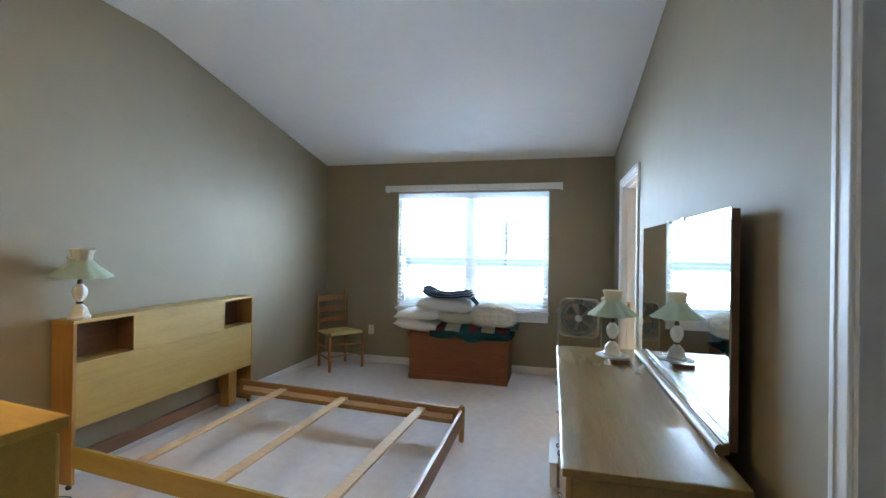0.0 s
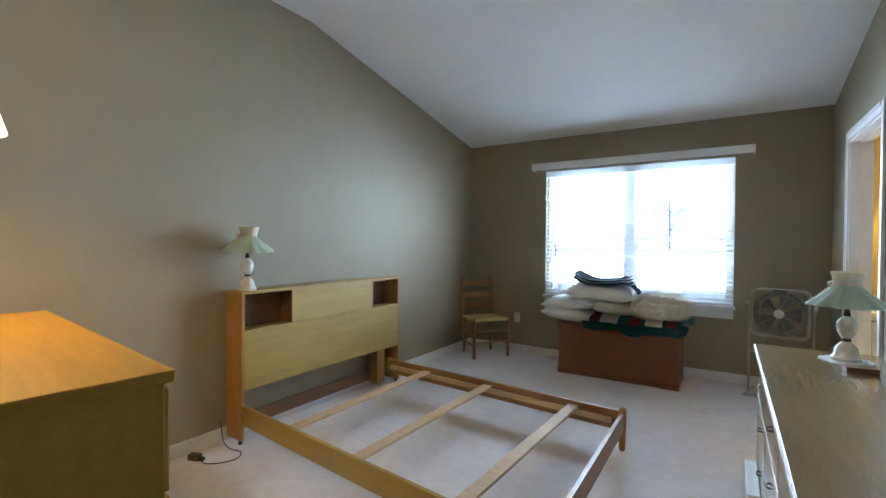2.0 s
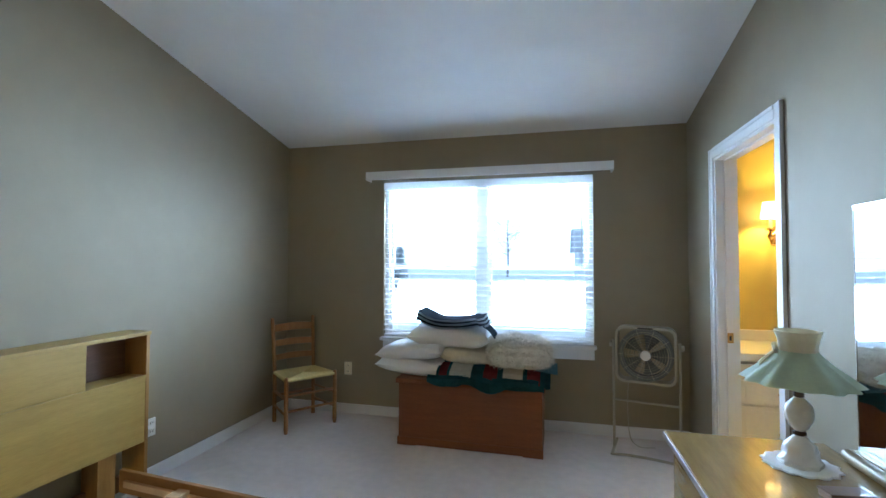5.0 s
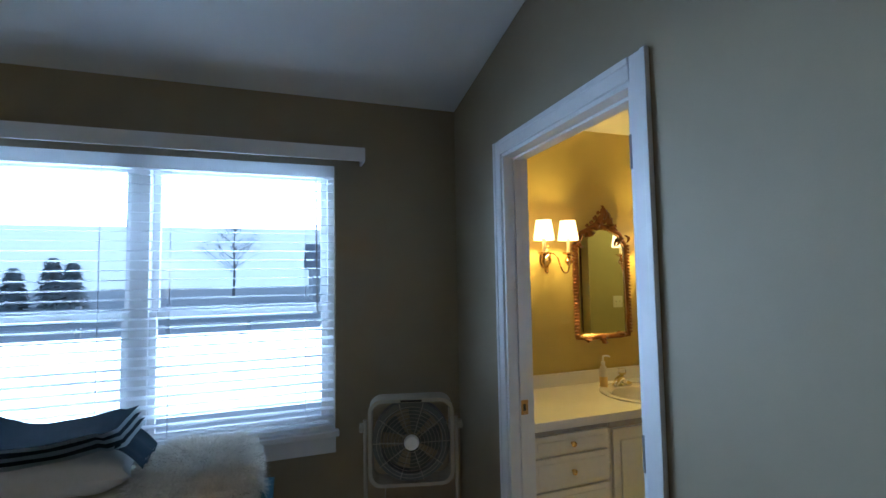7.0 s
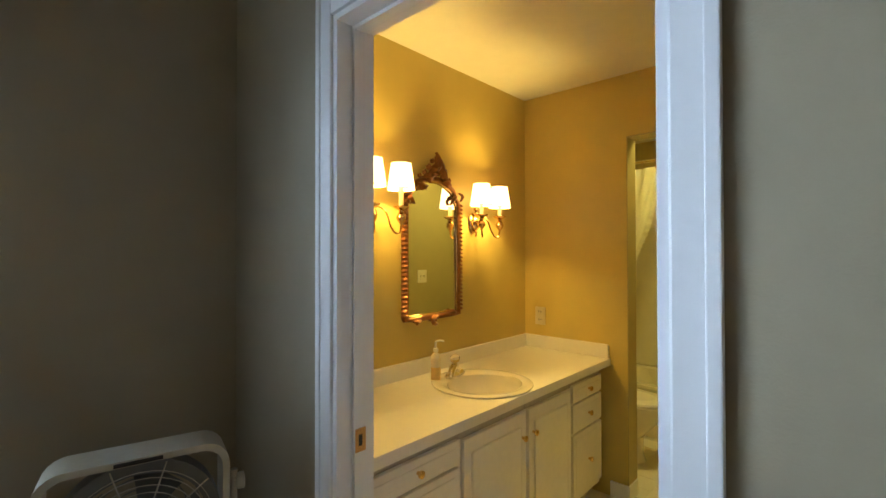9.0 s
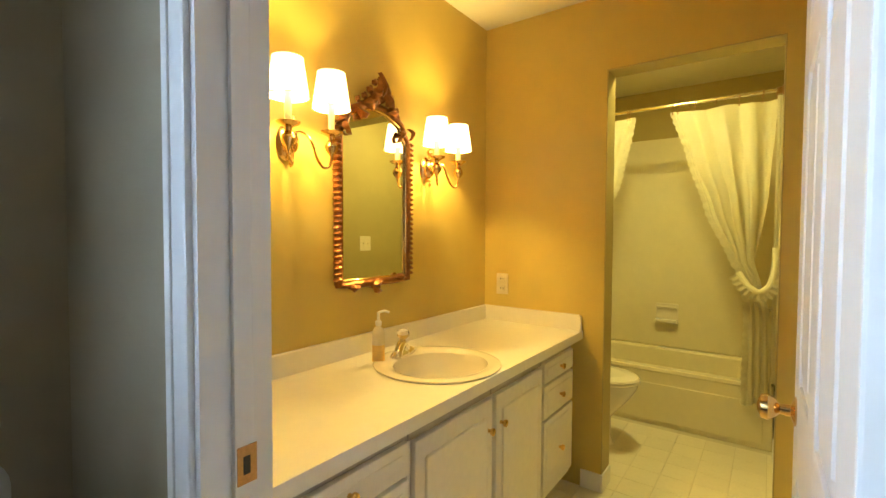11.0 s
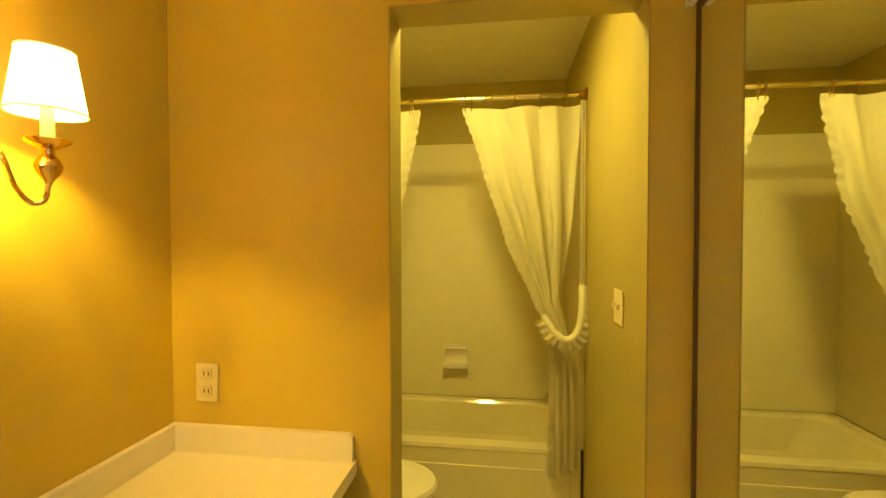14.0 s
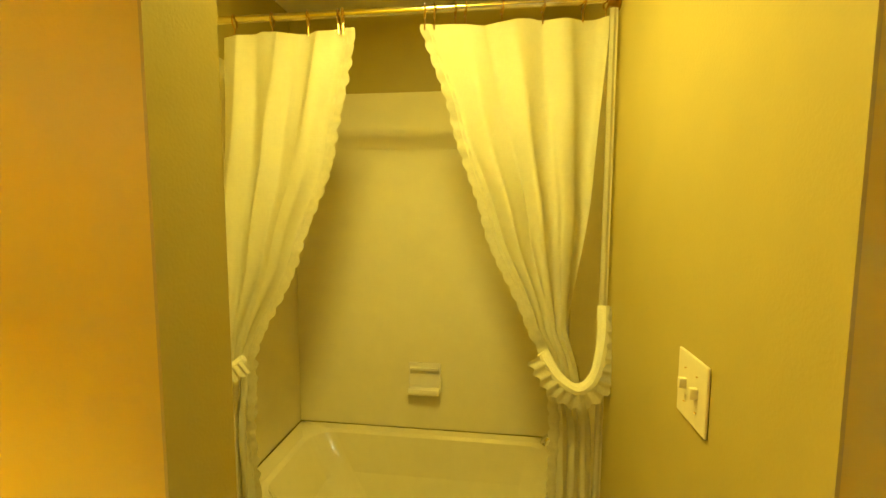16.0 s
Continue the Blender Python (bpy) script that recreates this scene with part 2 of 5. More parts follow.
def casing(name, y0, y1, z, label):
    """Door lining with a stepped casing on the bedroom side and a plain one beyond."""
    t = thing(name, label, "door frame", kind="structure")
    w = 0.066
    for k, (a, b) in enumerate(((y0 - w, y0), (y1, y1 + w))):
        inner, outer = (b, a) if k == 0 else (a, b)
        s = 1 if k == 1 else -1
        bm = box(E - 0.014, E, a, b, 0, z + w, 0.005)
        c = inner + s * 0.046
        box(E - 0.018, E - 0.011, min(c, outer), max(c, outer), 0, z + w, 0.003, bm=bm)
        part("casing_side", bm, M_TRIM, t)
        part("casing_back", box(E2, E2 + 0.014, a, b, 0, z + w, 0.003), M_TRIM, t)
        j0, j1 = (y0 - 0.002, y0 + 0.016) if k == 0 else (y1 - 0.016, y1 + 0.002)
        part("jamb", box(E - 0.004, E2 + 0.004, j0, j1, 0, z), M_TRIM, t)
        st0, st1 = (y0 + 0.016, y0 + 0.027) if k == 0 else (y1 - 0.027, y1 - 0.016)
        part("door_stop", box(E + 0.045, E + 0.078, st0, st1, 0, z - 0.016, 0.002), M_TRIM, t)
    bm = box(E - 0.0145, E, y0 + 0.001, y1 - 0.001, z, z + w - 0.001, 0.003)
    box(E - 0.0185, E - 0.011, y0 + 0.001, y1 - 0.001, z + 0.044, z + w - 0.001, 0.003, bm=bm)
    part("casing_head", bm, M_TRIM, t)
    part("head_jamb", box(E - 0.004, E2 + 0.004, y0 + 0.016, y1 - 0.016, z - 0.016, z + 0.002), M_TRIM, t)
    part("head_stop", box(E + 0.045, E + 0.078, y0 + 0.027, y1 - 0.027, z - 0.027, z - 0.016, 0.002), M_TRIM, t)
    return t


door_frame = casing("door_1_frame", DY0, DY1, DZ, "white painted wooden doorway between bedroom and bathroom")
entry_frame = casing("door_2_frame", EY0, EY1, DZ, "white painted wooden entry doorway to the hall")

# ---- structure: bathroom and tub alcove ----
CL = 4.62                               # closet front
OYS = 4.735                             # south wall of the tub room
OY0, OY1, OZ = 4.744, 5.43, 2.06       # opening to the tub room
setting("subfloor_bath", box(E2, AX + 0.1, 3.9, N_ + 0.16, -0.12, -0.004), M_GROUT, "cream grout under the bathroom tiles", "floor")
setting("wall_north_bath", box(E2, AX + 0.1, N_, N_ + 0.16, 0, 2.6), M_BWALL, "tan painted bathroom wall behind the vanity", "wall")
bm = box(B, BT, OY1, N_, 0, 2.6)
box(B, BT, CL - 0.02, OY0, 0, 2.6, bm=bm)
box(B, BT, OY0, OY1, OZ, 2.6, bm=bm)
setting("wall_partition", bm, M_BWALL, "tan painted wall with the opening to the tub", "wall")
# thin added lining, coloured as the jamb looks under the tub room light
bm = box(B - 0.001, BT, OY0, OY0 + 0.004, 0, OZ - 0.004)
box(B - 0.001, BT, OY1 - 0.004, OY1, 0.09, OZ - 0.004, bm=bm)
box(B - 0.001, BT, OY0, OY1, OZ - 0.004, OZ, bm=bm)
setting("wall_reveal", bm, M_AWALL, "reveal of the opening to the tub, ochre with the tub light in its colour", "wall")
setting("wall_tub_back", box(AX, AX + 0.1, 4.5, N_, 0, 2.6), M_AWALL, "wall behind the tub, ochre with the tub room light in its colour", "wall")
setting("wall_tub_south", box(BT, AX, 4.6, OYS - 0.003, 0, 2.6), M_AWALL, "wall beside the tub, ochre with the tub room light in its colour", "wall")
setting("wall_tub_north", box(BT, AX, N_ - 0.006, N_, 0, 2.6), M_AWALL, "wall behind the toilet, ochre with the tub room light in its colour", "wall")
bm = box(E2, 1.47, CL - 0.1, CL, 0, 2.6)
box(1.47, B, CL - 0.1, CL, 2.06, 2.6, bm=bm)
box(E2, B, 3.9, 3.98, 0, 2.6, bm=bm)
setting("wall_closet_bath", bm, M_BWALL, "tan painted wall over the mirrored closet", "wall")
setting("ceiling_bath", box(E2, AX + 0.1, 3.9, N_ + 0.16, BC, BC + 0.12), M_BCEIL, "cream painted bathroom ceiling with a slight sheen", "ceiling")
bm = box(B - 0.012, B, OY1, 5.53, 0, 0.09, 0.004)
box(B - 0.012, BT, OY1 - 0.012, OY1, 0, 0.09, 0.004, bm=bm)
setting("baseboard_bath", bm, M_TRIM, "white baseboard round the partition end", "baseboard")
setting("baseboard_tub", box(BT, 4.12, OYS - 0.003, OYS + 0.009, 0, 0.09, 0.004), M_TRIM, "white baseboard beside the tub", "baseboard")

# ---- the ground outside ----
setting("ground", box(-300, 300, N_ + 0.16, 600, -0.75, -0.55), M_OUT, "lawn outside the window, paled for bright daylight", "ground")

# ---- materials of the things ----
def wood(name, color, dark, rough=0.35, along="x", coat=0.15, scale=3.0):
    st = {"x": (1, 12, 12), "y": (12, 1, 12), "z": (12, 12, 1)}[along]
    return mat(name, color, rough, scale=scale, dark=dark, bump=0.06, bscale=30, stretch=st, coat=coat, rnd=0.12)


M_BLOND = wood("blond_wood_yellow", (0.40, 0.265, 0.06), (0.31, 0.195, 0.038), 0.5, "y", 0.05)
# one rail wood in two tones: lit near rail, shaded far and foot rails
M_NEAR = wood("blond_wood_rail_lit", (0.38, 0.26, 0.05), (0.29, 0.19, 0.03), 0.45, "x", 0.08)
M_BLONDX = wood("blond_wood_rail_shaded", (0.30, 0.155, 0.045), (0.22, 0.105, 0.03), 0.4, "x", 0.08)
M_BLONDZ = wood("blond_wood_upright", (0.36, 0.19, 0.045), (0.27, 0.13, 0.028), 0.45, "z", 0.05)
M_PINE = wood("pale_pine_slat", (0.60, 0.42, 0.24), (0.48, 0.31, 0.16), 0.6, "y", 0.0)
M_DWOOD = wood("dark_brown_wood", (0.20, 0.10, 0.045), (0.13, 0.06, 0.03), 0.4, "y")
M_DRESS = wood("dresser_wood_amber", (0.29, 0.19, 0.065), (0.22, 0.14, 0.045), 0.24, "y", 0.35)
M_CHEST = wood("cedar_chest_wood", (0.20, 0.062, 0.016), (0.13, 0.038, 0.010), 0.5, "x", 0.05)
M_TALL = wood("amber_wood_tall_chest", (0.40, 0.235, 0.02), (0.30, 0.165, 0.012), 0.55, "x", 0.0)
M_LEDGE = wood("mirror_ledge_wood", (0.25, 0.17, 0.07), (0.18, 0.115, 0.045), 0.42, "y", 0.1)
M_CHAIR = wood("chair_maple_brown", (0.32, 0.145, 0.04), (0.22, 0.095, 0.028), 0.4, "z", 0.08)
M_RUSH = mat("woven_rush", (0.62, 0.50, 0.20), 0.75, scale=20, var=0.3, bump=0.6, bscale=90, stretch=(1, 8, 1))
M_MILK = mat("milk_glass_white", (0.84, 0.83, 0.79), 0.15, scale=6, var=0.04, coat=0.5)
M_SHADE = mat("lampshade_pale_green", (0.58, 0.67, 0.50), 0.6, scale=14, var=0.08, trans=0.3)
M_COLLAR = mat("lampshade_collar_cream", (0.80, 0.74, 0.56), 0.6, scale=14, var=0.08, trans=0.3)
M_BRONZE = mat("dark_bronze", (0.10, 0.07, 0.045), 0.4, 0.8, scale=20)
M_BRASS = mat("polished_brass", (0.78, 0.52, 0.20), 0.18, 1.0, scale=20, var=0.12)
M_ABRASS = mat("aged_brass", (0.50, 0.30, 0.12), 0.28, 1.0, scale=25, var=0.3)
M_GILT = mat("antique_gilt", (0.36, 0.165, 0.05), 0.33, 0.85, scale=40, dark=(0.14, 0.055, 0.02), bump=0.3, bscale=90)
M_CHROME = mat("chrome", (0.80, 0.79, 0.77), 0.08, 1.0, scale=10, var=0.05)
M_WHITE = mat("white_cotton", (0.80, 0.79, 0.78), 0.9, scale=6, var=0.06, bump=0.25, bscale=300, spec=0.1)
M_FUR = mat("white_fleece", (0.80, 0.76, 0.68), 1.0, scale=18, var=0.2, bump=1.0, bscale=140, spec=0.05)
M_TEAL = mat("quilt_teal", (0.035, 0.13, 0.15), 0.9, scale=16, dark=(0.02, 0.08, 0.10), bump=0.4, bscale=120, spec=0.1)
M_RED = mat("quilt_red_patch", (0.22, 0.05, 0.06), 0.9, scale=30, var=0.3, bump=0.3, bscale=160, spec=0.1)
M_CREAMP = mat("quilt_cream_patch", (0.66, 0.62, 0.50), 0.9, scale=30, var=0.15, bump=0.3, bscale=160, spec=0.1)
M_NAVY = mat("blanket_dark_stripe", (0.02, 0.035, 0.05), 0.95, scale=30, var=0.2, bump=0.5, bscale=250, spec=0.05)
M_BLANKW = mat("blanket_pale_stripe", (0.58, 0.64, 0.66), 0.95, scale=30, var=0.1, bump=0.5, bscale=250, spec=0.05)
M_FAN = mat("fan_enamel_putty", (0.40, 0.365, 0.28), 0.45, scale=8, var=0.08)
M_FAND = mat("fan_blade_grey", (0.13, 0.135, 0.13), 0.45, scale=8, var=0.1)
M_PLASTW = mat("white_plastic", (0.78, 0.77, 0.74), 0.4, scale=8, var=0.05)
M_IVORY = mat("ivory_plastic", (0.74, 0.66, 0.46), 0.35, scale=8, var=0.05)
M_BLACK = mat("black_rubber", (0.02, 0.02, 0.02), 0.6, scale=12)
M_ADAPT = mat("brown_cord_plastic", (0.12, 0.07, 0.04), 0.5, scale=12)
M_CAB = mat("cabinet_paint_cream", (0.78, 0.73, 0.64), 0.4, scale=5, var=0.07, bump=0.06, bscale=80)
# grey with the shade of the gap and toe recess mixed in
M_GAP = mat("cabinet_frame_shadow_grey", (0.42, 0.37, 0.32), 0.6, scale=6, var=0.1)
M_COUNTER = mat("countertop_laminate_white", (0.80, 0.76, 0.68), 0.32, scale=30, var=0.04, bump=0.02, bscale=300)
M_PORC = mat("porcelain_bone", (0.79, 0.73, 0.61), 0.16, scale=3, var=0.03, coat=0.6)
M_TUB = mat("tub_enamel_bone", (0.78, 0.71, 0.50), 0.12, scale=3, var=0.04, coat=0.5)
M_SURR = mat("surround_panel_bone", (0.76, 0.69, 0.48), 0.6, scale=2, var=0.05, coat=0.0, spec=0.25)
M_CURT = mat("curtain_cotton_ivory", (0.90, 0.86, 0.68), 0.85, scale=12, var=0.04, bump=0.15, bscale=320, trans=0.15, spec=0.1)
M_LACE = mat("lace_ivory", (0.88, 0.84, 0.68), 0.9, scale=60, var=0.12, bump=0.25, bscale=160, trans=0.35, spec=0.1)
M_LINER = mat("shower_liner_pale", (0.80, 0.76, 0.62), 0.4, scale=6, var=0.04, trans=0.4)
M_SOAP = mat("soap_amber_liquid", (0.86, 0.62, 0.22), 0.25, scale=6, var=0.1, trans=0.3)
M_BOTTLE = mat("bottle_plastic_pale", (0.80, 0.74, 0.58), 0.25, scale=6, var=0.05, trans=0.4)
M_CLEAR = glass("clear_acrylic", 0.05, (1, 0.97, 0.92))
M_SCSH = mat("sconce_shade_linen", (0.85, 0.74, 0.50), 0.8, scale=40, var=0.05, trans=0.12, emit=3.2, ecol=(1.0, 0.70, 0.32))
M_T3SH = mat("lit_lampshade_linen", (0.85, 0.78, 0.60), 0.8, scale=40, var=0.05, trans=0.12, emit=2.5, ecol=(1.0, 0.80, 0.5))
M_TAN = mat("candle_tube_ivory", (0.80, 0.70, 0.45), 0.5, scale=20, var=0.05)
M_DARKF = mat("closet_frame_bronze", (0.15, 0.09, 0.05), 0.35, 0.6, scale=10)
M_ALU = mat("aluminium_strip", (0.62, 0.58, 0.52), 0.3, 0.9, scale=10)
M_DOILY = mat("doily_white", (0.82, 0.82, 0.80), 0.9, scale=60, var=0.1, bump=0.7, bscale=200)

# ---- window ----
win = thing("window_1", "white double-hung twin window with a wooden stool", "window", kind="structure")
for nm, bx in (("window_frame", (WX0, WX0 + 0.035, 6.14, 6.24, WZ0, WZ1)), ("window_frame", (WX1 - 0.035, WX1, 6.14, 6.24, WZ0, WZ1)),
               ("window_frame", (WX0 + 0.035, WX1 - 0.035, 6.14, 6.24, WZ1 - 0.035, WZ1)), ("window_frame", (WX0 + 0.035, WX1 - 0.035, 6.14, 6.24, WZ0, WZ0 + 0.03)),
               ("mullion", (-0.40, -0.32, 6.135, 6.245, WZ0 + 0.03, WZ1 - 0.035))):
    part(nm, box(*bx, 0.004), M_TRIM, win)
for x0, x1 in ((WX0 + 0.035, -0.40), (-0.32, WX1 - 0.035)):
    for z0, z1, y in ((WZ0 + 0.03, 1.335, 6.165), (1.30, WZ1 - 0.035, 6.205)):
        s = 0.032
        bm = box(x0, x0 + s, y - 0.015, y + 0.015, z0, z1, 0.003)
        box(x1 - s, x1, y - 0.015, y + 0.015, z0, z1, 0.003, bm=bm)
        box(x0 + s, x1 - s, y - 0.0145, y + 0.0145, z0, z0 + s, 0.003, bm=bm)
        box(x0 + s, x1 - s, y - 0.0145, y + 0.0145, z1 - s, z1, 0.003, bm=bm)
        sash = part("sash", bm, M_TRIM, win)
        pane = part("pane", box(x0 + s, x1 - s, y - 0.002, y + 0.002, z0 + s, z1 - s), M_GLASS, sash, "clear glass pane")
        pane.visible_shadow = False
part("window_sill", box(WX0 - 0.02, WX1 + 0.015, 6.055, 6.15, WZ0 - 0.028, WZ0, 0.005), M_TRIM, win)
part("apron", box(WX0, WX1, 6.085, 6.10, 0.585, WZ0 - 0.028, 0.003), M_TRIM, win)

blind = thing("venetian_blind", "white horizontal slat blind lowered over the window", "blind")
part("head_rail", box(WX0 + 0.006, WX1 - 0.006, 6.075, 6.125, 2.008, 2.072, 0.004), M_BLIND, blind)
slat_me = None
pitch = 0.045
nsl = int((2.0 - 0.735) / pitch)
for k in range(nsl):
    z = 2.0 - 0.02 - k * pitch
    if slat_me is None:
        bm = bmesh.new()
        cols = []
        for j in range(5):
            u = j / 4 - 0.5
            yy, zz = u * 0.050, 0.0035 * (1 - 4 * u * u)
            cols.append([bm.verts.new((x, yy, zz)) for x in (WX0 + 0.012, WX1 - 0.012)])
        for a, b2 in zip(cols, cols[1:]):
            bm.faces.new((a[0], a[1], b2[1], b2[0]))
        bmesh.ops.solidify(bm, geom=bm.faces[:], thickness=0.0025)
        o = part("slat", bm, M_BLIND, blind)
        slat_me = o.data
    else:
        o = new("slat", slat_me)
        o.parent = blind
    o.matrix_basis = pose(0, 6.098, z, 7)
part("bottom_rail", box(WX0 + 0.012, WX1 - 0.012, 6.08, 6.12, 0.705, 0.728, 0.004), M_BLIND, blind)
for x in (WX0 + 0.15, -0.5, -0.22, WX1 - 0.15):
    part("lift_cord", tube([(x, 6.073, 2.01), (x, 6.073, 0.72)], 0.0015, 6), M_WHITE, blind)
part("wand", tube([(0.44, 6.06, 2.0), (0.445, 6.058, 1.3)], 0.004, 8), M_PLASTW, blind)
t = thing("curtain_valance", "white flat wooden curtain valance above the blind", "valance")
bm = box(-1.385, 0.685, 5.985, 5.998, 2.085, 2.158, 0.003)
part("front_board", bm, M_TRIM, t)
for x in (-1.385, 0.672):
    part("return_end", box(x, x + 0.013, 5.998, 6.10, 2.085, 2.158, 0.002), M_TRIM, t)
part("top_board", box(-1.372, 0.672, 5.998, 6.10, 2.146, 2.157, 0.002), M_TRIM, t)

# ---- bed ----
bed = thing("bed_frame", "blond wood bed frame without mattress, bookcase headboard, bare slats", "bed")
HB0, HB1, HX0, HX1, HT = 2.855, 4.44, -2.205, -2.045, 0.96
hb = part("headboard", box(HX0, HX0 + 0.008, HB0 + 0.02, HB1 - 0.02, 0.34, HT - 0.02), M_DWOOD, bed, "bookcase headboard with a dark back panel")
for a in (HB0, HB1 - 0.022):
    part("side_panel", box(HX0, HX1, a, a + 0.022, 0.025, HT - 0.021, 0.003), M_BLONDZ, hb)
    part("foot_glide", lathe([(0.014, 0), (0.016, 0.01), (0.01, 0.026)], 10, at=(HX1 - 0.03, a + 0.011, 0)), M_BLACK, hb)
part("top_board", box(HX0 - 0.004, HX1 + 0.006, HB0 - 0.004, HB1 + 0.004, HT - 0.021, HT, 0.003), M_BLOND, hb)
part("front_panel", box(HX1 - 0.02, HX1 - 0.002, HB0 + 0.0225, HB1 - 0.0225, 0.335, 0.695, 0.002), M_BLOND, hb)
part("shelf", box(HX0 + 0.009, HX1 + 0.002, HB0 + 0.0225, HB1 - 0.0225, 0.695, 0.713, 0.002), M_BLOND, hb)
part("sliding_door", box(HX1 - 0.012, HX1 - 0.002, 3.24, 4.075, 0.714, HT - 0.022, 0.002), M_BLOND, hb)
part("divider", box(HX0 + 0.009, HX1 - 0.03, 3.255, 3.27, 0.7135, HT - 0.0215), M_DWOOD, hb)
part("divider", box(HX0 + 0.009, HX1 - 0.03, 4.06, 4.075, 0.7135, HT - 0.0215), M_DWOOD, hb)
part("lower_stretcher", box(HX0 + 0.02, HX0 + 0.045, HB0 + 0.0225, HB1 - 0.0225, 0.06, 0.15, 0.003), M_DWOOD, hb, "dark brown stretcher board")
part("upright", box(HX0 + 0.01, HX1 - 0.04, 4.18, 4.28, 0.03, 0.335, 0.003), M_BLONDZ, hb)


def rail(name, p, q, z0, z1, w, material, parent):
    d = Vector((q[0] - p[0], q[1] - p[1], 0))
    a = math.degrees(math.atan2(d.y, d.x))
    o = part(name, box(0, d.length, -w / 2, w / 2, z0, z1, 0.004), material, parent)
    o.matrix_basis = pose(p[0], p[1], 0, 0, 0, a)
    return o


FX = -0.055
nr, fr = ((-2.042, 2.872), (FX, 2.645)), ((-2.042, 4.275), (FX, 4.09))
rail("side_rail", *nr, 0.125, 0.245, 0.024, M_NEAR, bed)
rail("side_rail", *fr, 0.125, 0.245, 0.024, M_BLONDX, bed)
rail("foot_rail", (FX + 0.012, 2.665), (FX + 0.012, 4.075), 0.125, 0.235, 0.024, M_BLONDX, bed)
for (p, q), s in ((nr, 1), (fr, -1)):
    rail("ledger_strip", (p[0] + 0.05, p[1] + s * 0.023), (q[0] - 0.05, q[1] + s * 0.023), 0.165, 0.20, 0.02, M_PINE, bed)
for y in (2.645, 4.09):
    bm = lathe([(0.014, 0.0), (0.019, 0.012), (0.022, 0.11), (0.024, 0.235), (0.021, 0.258), (0.012, 0.266), (0.0, 0.268)], 14)
    o = part("foot_post", bm, M_BLONDZ, bed)
    o.location = (FX + 0.012, y, 0)
for x, dx in ((-1.592, 0.01), (-1.035, 0.03), (-0.415, 0.065)):
    f = (x + 2.042) / (FX + 2.042)
    y0, y1 = nr[0][1] + f * (nr[1][1] - nr[0][1]) + 0.014, fr[0][1] + f * (fr[1][1] - fr[0][1]) - 0.014
    o = rail("slat", (x, y0), (x + dx, y1), 0.201, 0.219, 0.068, M_PINE, bed)
    o["label"] = "pale pine bed slat with a knot"


# ---- table lamps ----
def milk_lamp(label, loc, rz, lean):
    t = thing("table_lamp", label, "lamp", loc, rz, group="milk glass table lamps")
    part("foot", lathe([(0.058, 0), (0.060, 0.012), (0.050, 0.022), (0.046, 0.045), (0.040, 0.062), (0.022, 0.080), (0.014, 0.088)], 8), M_MILK, t)
    part("collar", lathe([(0.013, 0.086), (0.018, 0.090), (0.018, 0.097), (0.012, 0.102)], 14), M_BRONZE, t, "dark bronze collar")
    part("body", lathe([(0.012, 0.100), (0.024, 0.112), (0.036, 0.136), (0.039, 0.158), (0.034, 0.180), (0.020, 0.196), (0.012, 0.204)], 20), M_MILK, t)
    part("neck", lathe([(0.011, 0.203), (0.015, 0.207), (0.013, 0.218), (0.010, 0.235)], 14), M_BRONZE, t, "dark bronze neck")
    part("socket", lathe([(0.010, 0.234), (0.014, 0.24), (0.014, 0.29), (0.006, 0.30), (0.004, 0.33), (0.0, 0.331)], 14), M_BRASS, t)
    skirt = [(0.050, 0.347), (0.062, 0.332), (0.088, 0.306), (0.122, 0.278), (0.152, 0.252)]
    bm = lathe(skirt + [(r - 0.003, z) for r, z in skirt[::-1]], 72, wave=lambda a, i: 1 + 0.055 * (min(i, 9 - i) / 4) * math.cos(12 * a) + 0.02 * math.sin(5 * a + 1) * (min(i, 9 - i) / 4))
    for f in [f for f in bm.faces if len(f.verts) > 4]:
        bm.faces.remove(f)
    sh = part("shade", bm, M_SHADE, t, "pale green fluted fabric shade")
    sh.rotation_euler = (radians(lean), 0, 0)
    col = [(0.050, 0.340), (0.049, 0.355), (0.053, 0.380), (0.062, 0.408), (0.060, 0.409), (0.050, 0.380), (0.046, 0.355), (0.047, 0.340)]
    bm = lathe(col, 36, wave=lambda a, i: 1 + 0.03 * math.cos(9 * a))
    for f in [f for f in bm.faces if len(f.verts) > 4]:
        bm.faces.remove(f)
    part("shade_collar", bm, M_COLLAR, t, "cream flared collar on the shade").rotation_euler = (radians(lean), 0, 0)
    bow = bmesh.new()
    for s in (1, -1):
        tube(arc([(-0.052, 0, 0.345), (-0.06, s * 0.02, 0.36), (-0.06, s * 0.04, 0.352), (-0.056, s * 0.025, 0.34), (-0.052, 0, 0.345)], 4), 0.005, 6, bow)
        tube(arc([(-0.054, 0, 0.345), (-0.078, s * 0.012, 0.32), (-0.10, s * 0.018, 0.295)], 4), 0.004, 6, bow)
    part("bow", bow, M_COLLAR, t, "cream ribbon bow").rotation_euler = (radians(lean), 0, 0)
    return t


lamp_a = milk_lamp("white milk glass lamp with green shade on the headboard", (-2.105, 2.935, HT), 70, 5)
lamp_b = milk_lamp("white milk glass lamp with green shade on the dresser", (0.962, 3.925, 0.735 + 0.006), -20, 0)

